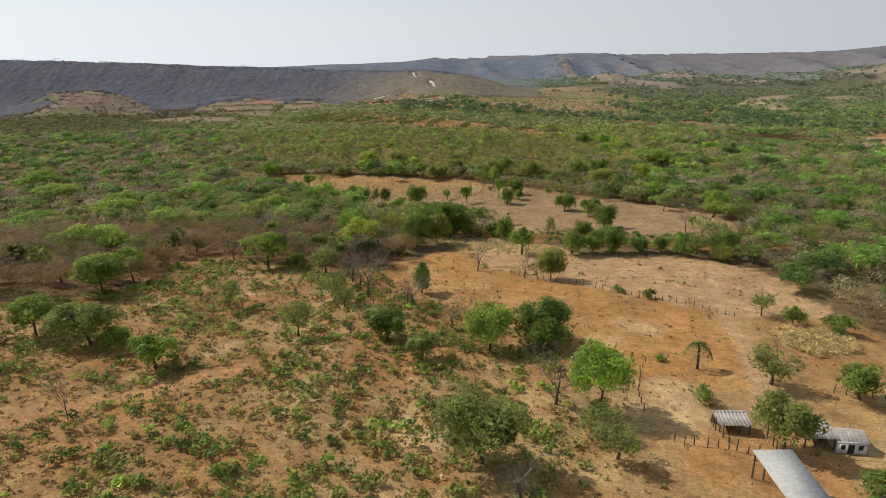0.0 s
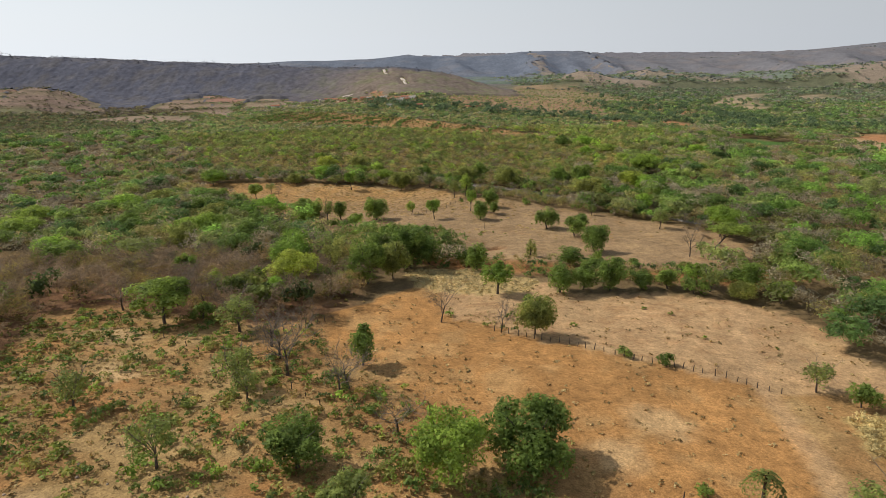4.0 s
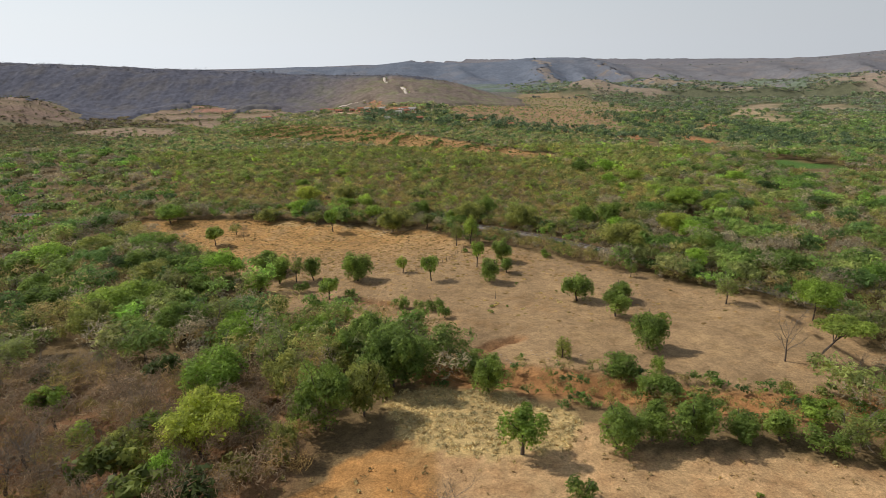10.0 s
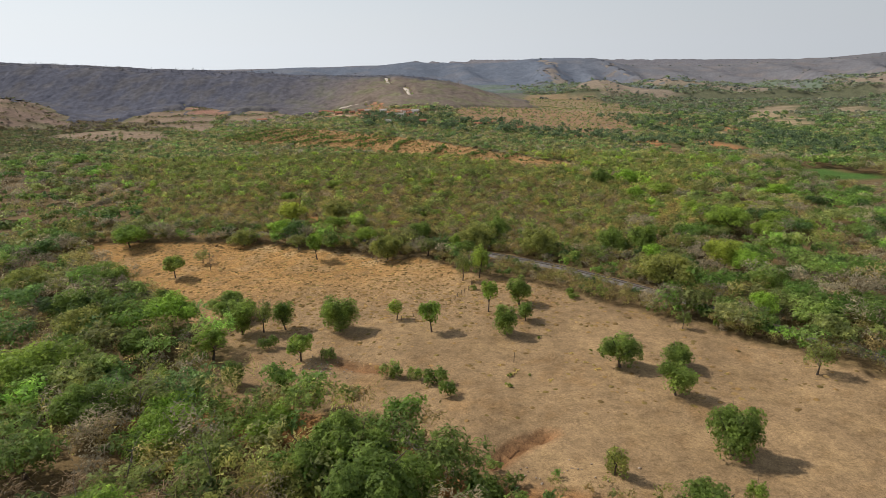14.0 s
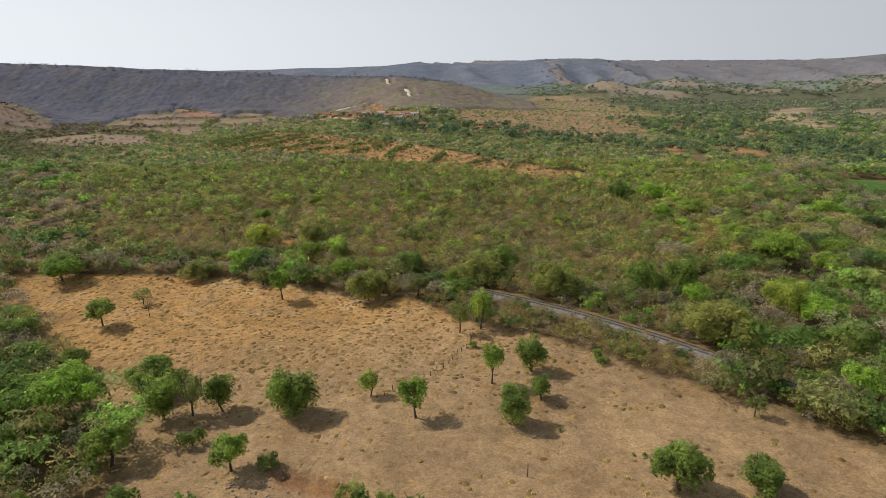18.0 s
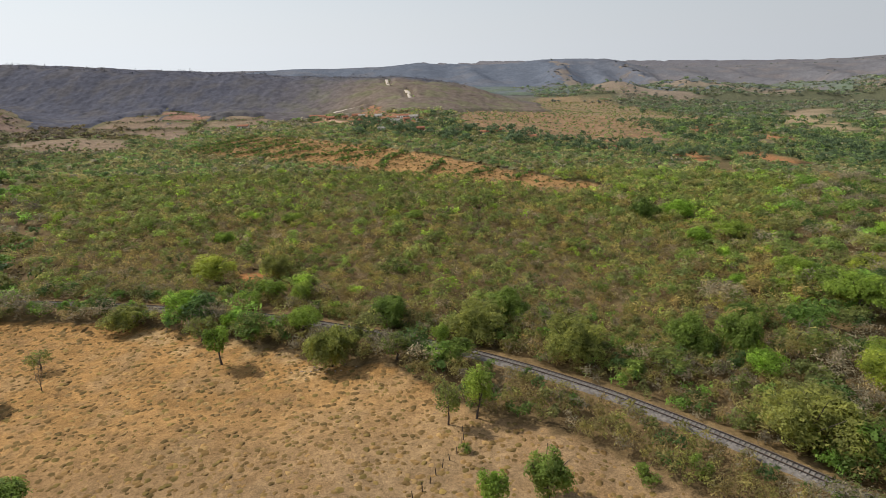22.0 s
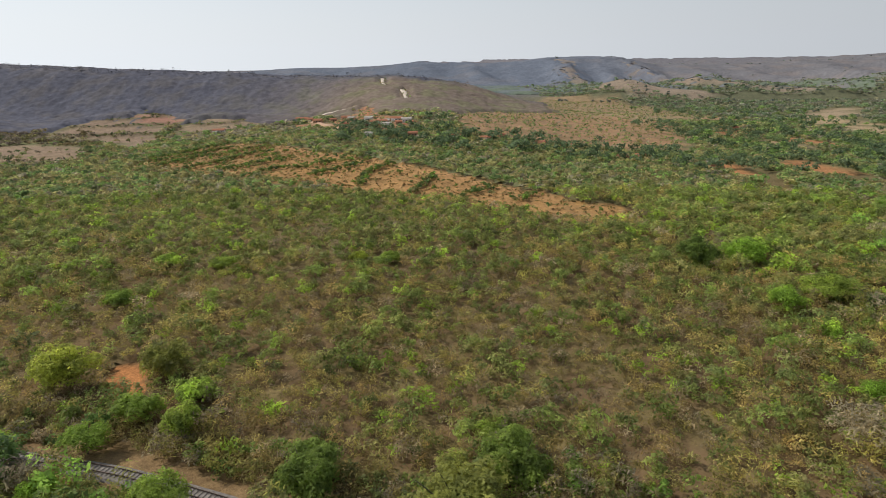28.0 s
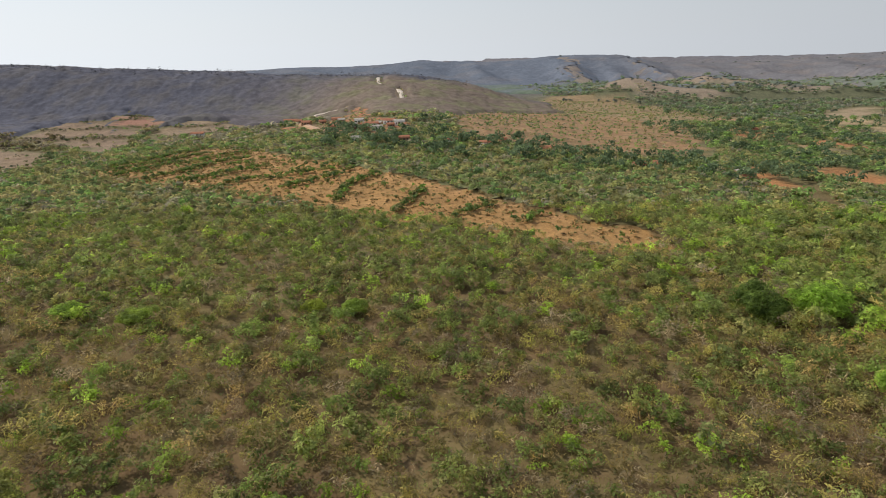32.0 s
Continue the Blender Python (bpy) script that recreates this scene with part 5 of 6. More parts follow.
plant_trees([(-9, 206, 8.8, 8.4, "r"), (9, 204, 7.2, 4.6, "o"), (23, 202, 7.3, 5.6, "r"), (28, 208, 4.8, 3.9, "r"), (28, 217, 7.9, 5.5, "r"), (21, 213, 8.0, 3.5, "o"),
             (21, 233, 9.0, 4.1, "o"), (17, 232, 8.6, 4.1, "s"), (-2, 250.5, 8.6, 8.6, "f"), (-21, 252, 8.0, 4.6, "o"), (-78, 268, 7.6, 11.0, "g"), (-54, 240, 6.2, 6.6, "u"), (-51.5, 252, 4.2, 4.0, "s"),
             (-47, 245, 5.3, 2.2, "b"), (2, 210, 4.7, 3.0, "o"), (-20, 208, 7.4, 5.0, "r"), (-28, 206, 9.0, 6.0, "r"), (-24, 207, 8.1, 4.6, "s"), (-41.5, 206.5, 9.4, 11.0, "d")],
            "trees of the upper field", " in a bare grazed field")
plant_trees([(-52, 208, 8.5, 8.7, "r"), (40, 186, 7.7, 6.6, "r"), (49, 185, 5.2, 5.7, "r"), (45, 176, 6.2, 5.7, "r"), (-14, 193, 6.2, 4.8, "o"), (-23, 184, 5.7, 4.2, "r"),
             (-15, 183, 4.2, 3.8, "r"), (-30, 195, 7.2, 5.8, "o"), (-34, 184, 5.3, 4.3, "r"), (74.5, 203.8, 6.6, 6.2, "d"), (46, 161, 8.5, 7.5, "r"), (29.6, 157, 5.2, 3.2, "c"),
             (66, 154, 9.2, 4.2, "b"), (69.3, 151.6, 9.2, 8.7, "l"), (70, 181, 6.6, 4.6, "s"), (57, 201, 4.5, 3.0, "s"), (-28, 262, 5.0, 6.0, "s")],
            "trees of the upper field", " in a bare grazed field")
plant_trees([(-9, 193, 3.0, 2.8, "k"), (-4, 180, 2.4, 3.6, "k"), (-10, 182, 2.4, 2.9, "k"), (2, 186, 3.4, 3.6, "k"), (9, 183, 4.1, 4.1, "k"), (11, 178, 3.2, 3.0, "k"),
             (-21, 199, 2.9, 3.4, "k"), (40, 219, 2.8, 3.1, "k"), (47, 220, 3.2, 3.1, "k"), (64, 201, 2.9, 2.6, "k"), (6, 185, 2.5, 2.6, "k"), (19, 226, 1.5, 1.7, "k"),
             (44, 152, 3.7, 2.5, "k"), (-13, 180, 2.6, 3.0, "k")],
            "bushes of the upper field", " in a bare grazed field")
plant_trees([(37, 149, 5.1, 5.9, "r"), (14, 153, 5.6, 4.5, "r"), (16, 145, 7.4, 5.3, "r"), (41, 144, 4.9, 6.7, "r"), (18, 129, 7.6, 5.5, "o"), (30, 130, 7.3, 6.2, "r"),
             (40, 131, 8.0, 6.3, "r"), (35, 132, 6.0, 5.5, "r"), (65.2, 128.9, 7.6, 6.6, "r"), (58.2, 128.8, 6.2, 6.4, "s"), (54.5, 127.5, 3.8, 4.6, "k"), (62, 125, 4.4, 5.0, "f"), (57, 133, 5.0, 5.0, "o"), (69, 124, 5.0, 5.4, "g"), (46, 131, 4.8, 5.0, "r"), (51, 131, 4.8, 5.0, "r"), (23, 120, 3.5, 3.3, "k"), (-19.2, 128.6, 9.4, 10.0, "y"),
             (-20.3, 121.1, 6.5, 4.6, "d"), (-6.3, 135, 11.0, 8.0, "r"), (-1.4, 138, 9.6, 7.0, "f"), (-26.3, 127.2, 5.9, 6.6, "f"), (2, 147, 12.0, 11.0, "r"), (-15, 150, 8.4, 8.0, "s"), (-4, 155, 10.0, 9.0, "r"), (6, 152, 8.0, 7.0, "r")],
            "trees of the creek wood", " along a dry creek")
plant_trees([(-40, 136, 7.8, 4.4, "o"), (-37, 122, 6.9, 5.9, "b"), (-33, 129, 5.7, 3.3, "o"), (-4, 97, 6.6, 4.1, "r"), (-35, 112, 8.3, 10.0, "u"), (7, 115, 7.0, 4.2, "b"),
             (16, 110, 5.6, 3.6, "b"), (21, 109, 7.9, 6.6, "f"), (-23, 109, 6.6, 6.5, "s"), (-18, 90, 6.7, 5.3, "s"), (-13, 94, 8.9, 6.2, "b"), (-37, 126, 5.9, 5.1, "b"),
             (-6, 89, 4.9, 3.8, "b"), (37, 98.5, 2.4, 2.4, "k"), (32, 101, 1.5, 2.3, "k"), (-17, 103, 6.6, 6.3, "b"), (-15, 99, 6.3, 5.2, "b"), (-30, 114, 3.4, 4.1, "k")],
            "trees between the lower fields", " over dry grass and litter")
plant_trees([(-8, 74, 6.2, 6.2, "r"), (-3, 67, 4.6, 4.8, "w"), (6, 73, 7.9, 8.2, "g"), (14, 76, 7.6, 9.4, "r"), (17, 57, 9.2, 7.2, "d"), (3, 46, 8.6, 8.7, "w"),
             (12, 57, 6.7, 5.6, "b"), (-33, 84, 5.7, 4.0, "s"), (-20, 73, 6.0, 4.2, "s"), (-53, 70, 5.9, 6.6, "u"), (-45, 68, 7.2, 8.0, "w"), (-41, 67, 3.5, 3.3, "o"),
             (-34, 62, 5.2, 5.0, "o"), (-37, 50, 6.1, 1.6, "b"), (-16, 87, 4.4, 3.2, "s"), (-54.5, 88.3, 7.3, 9.2, "u"), (-54.7, 98, 7.0, 7.0, "u"), (-5, 90, 5.0, 4.6, "b"), (1, 80, 4.7, 4.2, "b")],
            "trees of the near hillside", " on a dry hillside")
plant_trees([(33, 69, 5.2, 4.0, "p"), (40, 64, 6.3, 6.4, "s"), (34, 50.5, 7.8, 6.0, "w"), (49, 61, 5.5, 5.8, "r"), (38, 42, 2.7, 5.5, "k"), (57, 88, 4.3, 3.9, "k"),
             (54, 92, 4.9, 4.0, "s"), (16, 47, 4.6, 4.7, "s"), (15, 51, 3.6, 4.6, "s"), (16.5, 54, 3.0, 3.6, "s"), (30, 60, 2.4, 2.6, "k"), (6, 41, 5.1, 3.8, "b"), (29, 71, 1.2, 1.8, "k"), (62, 84, 4.0, 5.0, "k"), (68, 74, 5, 5, "r")],
            "trees round the farmyard", " on a dry farmyard")


plant_trees([(-34, 269.8, 7.1, 8.0, "d"), (-8.5, 261.5, 7.0, 7.0, "g"), (23.3, 260, 8.6, 13.0, "f"), (30, 267, 7.8, 8.2, "r"), (38.6, 250, 9.6, 11.5, "f"),
             (59, 251, 8.6, 8.0, "r"), (67, 251, 9.6, 8.6, "r"), (47, 243.5, 4.0, 4.6, "r"), (53, 245, 4.6, 7.3, "s"), (67.2, 242, 5.5, 7.0, "d"), (16, 254, 5.4, 3.3, "o"),
             (18, 249, 5.2, 7.0, "r"), (6.8, 264.5, 7.4, 7.6, "r"), (8.9, 251.5, 6.4, 6.0, "s"), (-45.2, 268.8, 5.8, 9.0, "f"), (-23, 265, 4.6, 5.2, "d"), (-14, 285, 4.4, 5.5, "o"), (100, 274, 9.0, 10.5, "r")],
            "trees along the railway", " along a railway verge")
plant_trees([(92, 338.5, 8.6, 10.2, "d"), (82.4, 340, 8.6, 9.3, "r"), (86.4, 311.2, 6.6, 6.4, "d"), (88.1, 300.2, 3.9, 4.0, "d"), (-21.3, 293.8, 7.4, 7.6, "f"), (8.3, 294.6, 2.4, 3.4, "d"), (2.6, 343.8, 4.2, 5.2, "y"), (10.2, 343.9, 4.4, 5.2, "g"), (-42.9, 345, 4.2, 6.4, "d"), (-28.2, 341.4, 4.2, 7.5, "g"), (-42.9, 322.5, 5.0, 6.4, "g"), (-11.7, 276.1, 6.6, 5.2, "g"), (-22.8, 273.5, 4.7, 6.0, "g"), (28, 275, 3.6, 5.0, "g"), (6.5, 268, 6.4, 8.0, "r"), (-20, 281, 5.6, 6.5, "o"), (-35, 290.5, 8.2, 10.0, "y"), 
             (98.3, 317.4, 6.8, 11.0, "v"), (63, 225, 9.6, 13.6, "f"), (81.4, 234.4, 9.4, 9.6, "y"), (85.1, 229.8, 8.1, 8.8, "d"), (98.1, 265.6, 10.0, 13.3, "v"), (143.4, 317.8, 6.8, 9.5, "d"), (116.3, 289, 6.2, 11.4, "y"), (103.6, 255.2, 8.0, 9.2, "v"), (119.2, 263.7, 6.4, 9.5, "v"), (81, 169.6, 9.2, 9.8, "v"), (82, 195.3, 6.8, 5.6, "r"), (80, 140.1, 8.6, 6.4, "r"), (96.4, 284.3, 7.4, 9.5, "v"), (82.2, 281, 4.8, 4.4, "d"), (74, 262, 5.4, 9.0, "r"), (88, 244, 5.8, 9.0, "o"),
             (76, 248, 7.2, 9.0, "s"), (117, 271, 7.2, 11.0, "o"), (85, 220, 6.5, 8.5, "r"), (95, 205, 6.5, 9.0, "r")],
            "trees along the railway", " along a railway verge")
plant_trees([(-150, 226, 8.5, 16.0, "v"), (-70.5, 113.4, 8.4, 14.5, "v"), (-120, 171.6, 7.5, 13.0, "v"), (-172, 252.8, 9.0, 16.6, "v"), (-64.2, 230.7, 7.9, 8.5, "r"), (-116, 212, 7.2, 14.0, "v"), (-68, 144, 9.0, 11.0, "r"), (-21.8, 142.4, 9.9, 9.6, "g"), (-26.8, 170.6, 6.6, 8.6, "d"), (-54, 182.2, 8.5, 15.0, "v"), (-106.7, 190.4, 9.0, 17.0, "v"), (-73.5, 152, 9.0, 10.0, "d"), (-92, 221.7, 8.5, 12.6, "d"), (-31, 171, 9.0, 10.0, "s"),
             (-12, 143, 8.6, 8.0, "f"), (-77, 104, 6.0, 8.4, "s"), (-58, 152, 7.8, 10.0, "s"), (-37, 170, 9.5, 9.7, "r"), (-61, 113, 7.5, 8.2, "s"), (-32, 214, 6.4, 9.5, "r"),
             (-96, 215, 7.8, 12.3, "r"), (-51, 178, 7.5, 11.0, "r"), (-24, 152, 7.1, 8.3, "s"), (-55, 202, 8.7, 11.1, "f"), (-73, 189, 8.1, 11.2, "r"), (-82, 229, 8.5, 12.0, "f")],
            "trees of the creek wood", " along a dry creek")
plant_trees([(-61, 159, 6.5, 9.1, "s"), (-50, 221, 4.9, 8.0, "r"), (-25, 163, 8.1, 9.0, "o"), (-27, 147, 6.0, 7.0, "s"), (-8, 152, 7.3, 8.0, "f"), (-1, 158, 9.5, 10.0, "r"),
             (-17, 158, 7.4, 7.5, "s"), (-52, 188, 8.7, 10.1, "r"), (-54, 172, 9.0, 9.5, "f"), (-13, 166, 6.1, 8.4, "o"), (-39, 159, 6.7, 8.1, "s"), (-42, 196, 7.6, 9.0, "r"),
             (-64, 214, 8.9, 9.6, "r"), (-44, 180, 7.0, 9.0, "f"), (-68, 172, 7.5, 10.0, "r"), (-80, 200, 8.0, 11.0, "r"), (-70, 240, 6.5, 8.0, "r"), (-44, 146, 6.5, 7.5, "b")],
            "trees of the creek wood", " along a dry creek")
plant_trees([(-28, 126, 5.8, 4.6, "b"), (-32, 121, 6.2, 5.0, "b"), (-24, 131, 6.0, 4.8, "b"), (-30, 138, 6.4, 5.2, "b"), (-45, 128, 6.6, 5.6, "b"), (-50, 137, 6.4, 5.4, "b"),
             (-36, 144, 6.0, 5.0, "b"), (-20, 136, 6.2, 5.0, "b"), (-26, 117, 5.2, 4.4, "b"), (-14, 131, 6.4, 5.2, "s"), (-10, 128, 6.0, 5.0, "f"), (-54, 124, 6.0, 5.2, "b"),
             (-62, 122, 6.2, 5.4, "b"), (-58, 106, 6.4, 5.6, "b"), (-66, 96, 6.0, 5.6, "b"), (-44, 118, 5.8, 5.0, "b")],
            "leafless trees of the litter wood", " over leaf litter")


# ---- railway ----
def railway():
    root = tagged(new("railway_track"), "single narrow-gauge track of rusty rails on dark sleepers", "railway")
    mid = glide(TRACK, 0.62)
    z = ground_at(mid[:, 0], mid[:, 1])
    z = np.convolve(np.pad(z, 12, "edge"), np.ones(25) / 25, "valid") + 0.42
    d = np.gradient(mid, axis=0)
    d /= np.linalg.norm(d, axis=1)[:, None]
    side = np.stack([-d[:, 1], d[:, 0]], 1)
    # ballast: a low trapezium, broad like the bed seen beside the track
    cut = ((-1.7, -0.62), (-1.25, -0.2), (-0.98, -0.06), (0.98, -0.06), (1.25, -0.2), (1.7, -0.62))
    rows = [np.column_stack([mid + side * (o + 0.25 * ripple(mid[:, 0], mid[:, 1], 4.0, o)[:, None] * (abs(o) > 2)), z + h]) for o, h in cut]
    v = np.stack(rows, 1).reshape(-1, 3)
    n, k = len(mid), len(cut)
    i = (np.arange(n - 1)[:, None] * k + np.arange(k - 1)[None]).ravel()
    tagged(new("ballast", mesh_of("ballast", v, np.stack([i, i + 1, i + k + 1, i + k], 1), BALLAST)), "grey stone ballast bed under a railway track", "ballast", kind="structure")
    for o in (-0.535, 0.535):
        prof = ((-0.035, 0.12), (0.035, 0.12), (0.02, 0.2), (0.035, 0.27), (-0.035, 0.27), (-0.02, 0.2))
        v = np.stack([np.column_stack([mid + side * (o + a), z + h - 0.06]) for a, h in prof], 1).reshape(-1, 3)
        i = (np.arange(n - 1)[:, None] * 6 + np.arange(6)[None]).ravel()
        j = (np.arange(n - 1)[:, None] * 6 + (np.arange(6)[None] + 1) % 6).ravel()
        part("rail", mesh_of("rail", v, np.stack([i, j, j + 6, i + 6], 1), RAIL), root)
    block = mesh_of("sleeper", *boxes((-0.88, -0.1, -0.12, 0.88, 0.1, 0.0)), SLEEPER)
    shown = (mid[:, 1] > 180) & (mid[:, 1] < 281)
    for p, h, s in zip(mid[shown], z[shown], side[shown]):
        ob = part("sleeper", block, root)
        ob.matrix_basis = pose(p[0], p[1], h, 0, 0, math.degrees(math.atan2(s[1], s[0])) + 1.5 * math.sin(p[0] * 7))


railway()


# ---- fences ----
def fence(line, step, tall, label, group="field fences"):
    root = tagged(new("fence"), label, "fence", group)
    for i, (x, y) in enumerate(glide(line, step)):
        x, y = x + 0.15 * math.sin(i * 5.1), y + 0.15 * math.cos(i * 3.3)
        z = float(ground_at(np.array([x]), np.array([y]))[0])
        ob = part("post", POST_MESHES[i % 3], root)
        ob.matrix_basis = pose(x, y, z, 5 * math.sin(i * 2.7), 6 * math.cos(i * 1.9), i * 40) @ Matrix.Diagonal((1, 1, tall * (1 + 0.2 * math.sin(i * 4.3)), 1))


POST_MESHES = [mesh_of("post", *tube([(0, 0, -0.3), (0.01, 0.01, 0.4), (0.03 * k, 0.0, 1.0)], [0.075, 0.065, 0.05], 6), POST) for k in (-1, 0, 1)]
fence([(15, 110.5), (18, 108.5), (23, 105.5), (29, 102), (37, 98.5), (45, 94), (50, 91)], 1.3, 0.9, "line of weathered wooden posts between two bare fields")
fence([(23, 51), (24.2, 50.4), (26.3, 49.9), (29, 49.5), (31, 49)], 1.0, 1.2, "short crooked post fence by a farmyard")
fence([(28.8, 55.5), (28.4, 53), (28.6, 50.2)], 1.1, 1.5, "crooked post fence of a small pen")
fence([(34.3, 54.5), (33.4, 52.0), (33.0, 50.2)], 1.1, 1.5, "crooked post fence of a small pen")
fence([(26.5, 70), (24.4, 66), (23, 62), (21.8, 57)], 1.5, 0.8, "post fence beside a shade tree")
fence([(-47, 114), (-43, 113.5), (-33, 106), (-26, 100), (-20, 95), (-15, 92), (-11, 89), (-6, 84)], 2.9, 0.75, "old post fence along a leafless wood")
fence([(-18, 106.5), (-16.5, 108), (-14, 110.5), (-11, 113.5)], 1.2, 1.1, "old post fence along a bare field")
fence([(47, 62.5), (51, 62), (56, 60)], 1.4, 1.3, "post fence behind a dark green tree")
fence([(3, 209), (11, 216), (18, 226), (19, 231)], 1.6, 1.1, "line of thin posts across a grazed field")


# ---- buildings ----
def roof_mesh(wide, deep, low, high, mat, waves=0, gable=False, sag=0.0, deepness=0.05):
    """A roof slab with thickness, lean-to or gabled, with corrugations along the slope."""
    n = max(2, waves * 4 + 1)
    s = np.linspace(-wide / 2, wide / 2, n)
    lift = deepness * np.cos(np.arange(n) * math.pi / 2) * (waves > 0)
    stations = ((-deep / 2, low), (0, high), (deep / 2, low)) if gable else ((-deep / 2, low), (0, (low + high) / 2 - sag), (deep / 2, high))
    top = np.stack([np.column_stack([s, np.full(n, y), z + lift]) for y, z in stations])
    v = np.concatenate([top.reshape(-1, 3), (top - (0, 0, 0.07)).reshape(-1, 3)])
    f, m = [], 3 * n
    for r in range(2):
        for c in range(n - 1):
            a = r * n + c
            f += [(a, a + 1, a + n + 1, a + n), (a + m, a + n + m, a + n + 1 + m, a + 1 + m)]
    for c in range(n - 1):
        f += [(c, c + m, c + 1 + m, c + 1), (2 * n + c, 2 * n + c + 1, 2 * n + c + 1 + m, 2 * n + c + m)]
    for r in range(2):
        a, b = r * n, r * n + n - 1
        f += [(a, a + n, a + n + m, a + m), (b, b + m, b + n + m, b + n)]
    return mesh_of("roof", v, f, mat)


def house(x, y, turn, wide, deep, tall, wall_mat, roof_mat, label, group="village houses"):
    """A small house: walls with gables, gabled roof, doors and windows with frames."""
    root = tagged(new("house"), label, "house", group)
    root.matrix_world = pose(x, y, float(ground_at(np.array([x]), np.array([y]))[0]) - 0.1, 0, 0, turn)
    ridge = tall + deep * 0.24
    for s in (-1, 1):
        part("wall", mesh_of("wall", *boxes((-wide / 2, s * deep / 2 - 0.1, -0.6, wide / 2, s * deep / 2 + 0.1, tall)), wall_mat), root)
        a, b = s * (wide / 2 - 0.1) - 0.1, s * (wide / 2 - 0.1) + 0.1
        v = [(q, p, z) for q in (a, b) for p, z in ((-deep / 2 + 0.1, -0.6), (deep / 2 - 0.1, -0.6), (deep / 2 - 0.1, tall), (0, ridge - 0.1), (-deep / 2 + 0.1, tall))]
        bm = bmesh.new()
        vs = [bm.verts.new(p) for p in v]
        bm.faces.new(vs[4::-1]), bm.faces.new(vs[5:])
        for i in range(5):
            bm.faces.new((vs[i], vs[(i + 1) % 5], vs[5 + (i + 1) % 5], vs[5 + i]))
        me = bpy.data.meshes.new("gable_wall")
        bm.to_mesh(me)
        bm.free()
        me.materials.append(wall_mat)
        part("gable_wall", me, root)
    part("roof", roof_mesh(wide * 1.1, deep * 1.2, tall - 0.05 * deep, ridge + 0.06, roof_mat, int(wide * 3), True, deepness=0.02), root)
    part("door", mesh_of("door", *boxes((-0.16 * deep, -deep / 2 - 0.13, 0.0, 0.1 * deep, -deep / 2 - 0.06, 0.8 * tall)), DARK), root)
    for k in (-0.3, 0.3):
        win = part("window", mesh_of("window", *boxes((k * wide - 0.09 * deep, -deep / 2 - 0.13, 0.42 * tall, k * wide + 0.09 * deep, -deep / 2 - 0.06, 0.76 * tall)), DARK), root)
        part("sill", mesh_of("sill", *boxes((k * wide - 0.12 * deep, -deep / 2 - 0.2, 0.38 * tall, k * wide + 0.12 * deep, -deep / 2 - 0.06, 0.42 * tall)), LIME), win)
    return root


def shed(x, y, turn, wide, deep, low, high, roof_mat, waves, label, walls=()):
    """An open shed: posts, beams and a lean-to roof, with some plank walls."""
    root = tagged(new("shed"), label, "shed", "farm sheds")
    root.matrix_world = pose(x, y, float(ground_at(np.array([x]), np.array([y]))[0]), 0, 0, turn)
    for i in range(4):
        for s, top in ((-1, low), (1, high)):
            px = -wide / 2 + 0.2 + i * (wide - 0.4) / 3
            part("post", mesh_of("post", *tube([(px, s * (deep / 2 - 0.25), -0.5), (px + 0.03, s * (deep / 2 - 0.25), top * 0.5), (px, s * (deep / 2 - 0.25), top)], [0.09, 0.08, 0.07], 7), POST), root)
    for s, top in ((-1, low), (1, high)):
        part("beam", mesh_of("beam", *boxes((-wide / 2 + 0.05, s * (deep / 2 - 0.25) - 0.06, top - 0.17, wide / 2 - 0.05, s * (deep / 2 - 0.25) + 0.06, top - 0.05)), POST), root)
    part("roof", roof_mesh(wide, deep, low, high, roof_mat, waves, sag=0.05, deepness=0.012 if roof_mat is GREY_ROOF else 0.05), root)
    for x0, y0, x1, y1, top, mat in walls:
        part("wall", mesh_of("wall", *boxes((x0, y0, -0.4, x1, y1, top)), mat), root)
    return root


shed(29.0, 40.9, -2, 3.5, 8.0, 2.8, 3.0, GREY_ROOF, 0, "open shed with a pale grey sheet roof on posts")
shed(30.3, 54.2, -4, 3.5, 2.3, 1.25, 1.6, OLD_ROOF, 9, "low open shed with a patched grey corrugated roof", ((-1.7, 0.95, 1.7, 1.05, 1.3, POST),))
shed(38.0, 52.0, -7, 3.2, 2.5, 1.35, 1.75, OLD_ROOF, 8, "low shed with a weathered roof against a small house", ((-1.4, 1.0, 1.4, 1.1, 1.4, MUD),))
house(40.9, 51.5, -8, 2.8, 2.3, 1.5, LIME, OLD_ROOF, "tiny white farm house with a weathered grey roof", "farm sheds")

VILLAGE_HOUSES = ((-13, 613, 12, 6.5, 4.5, 2.5, LIME, TILE), (-4, 629, -8, 7.5, 4.5, 2.6, LIME, TILE), (3, 619, 5, 6.5, 4.5, 2.6, LIME, OLD_ROOF), (-26, 652, 0, 6, 4.5, 2.5, LIME, OLD_ROOF),
                  (-52, 716, 10, 7, 4.5, 2.5, MUD, TILE), (-94, 742, 5, 10, 5, 2.6, MUD, TILE), (-74, 708, -10, 7, 4.5, 2.5, MUD, TILE), (-17, 563, 4, 5, 4, 2.4, LIME, OLD_ROOF),
                  (9, 556, 8, 5.5, 4, 2.4, MUD, TILE), (34, 549, 0, 5, 4, 2.4, LIME, TILE), (50, 540, -6, 5.5, 4, 2.4, LIME, TILE), (78, 534, 8, 7, 4, 2.4, MUD, TILE))
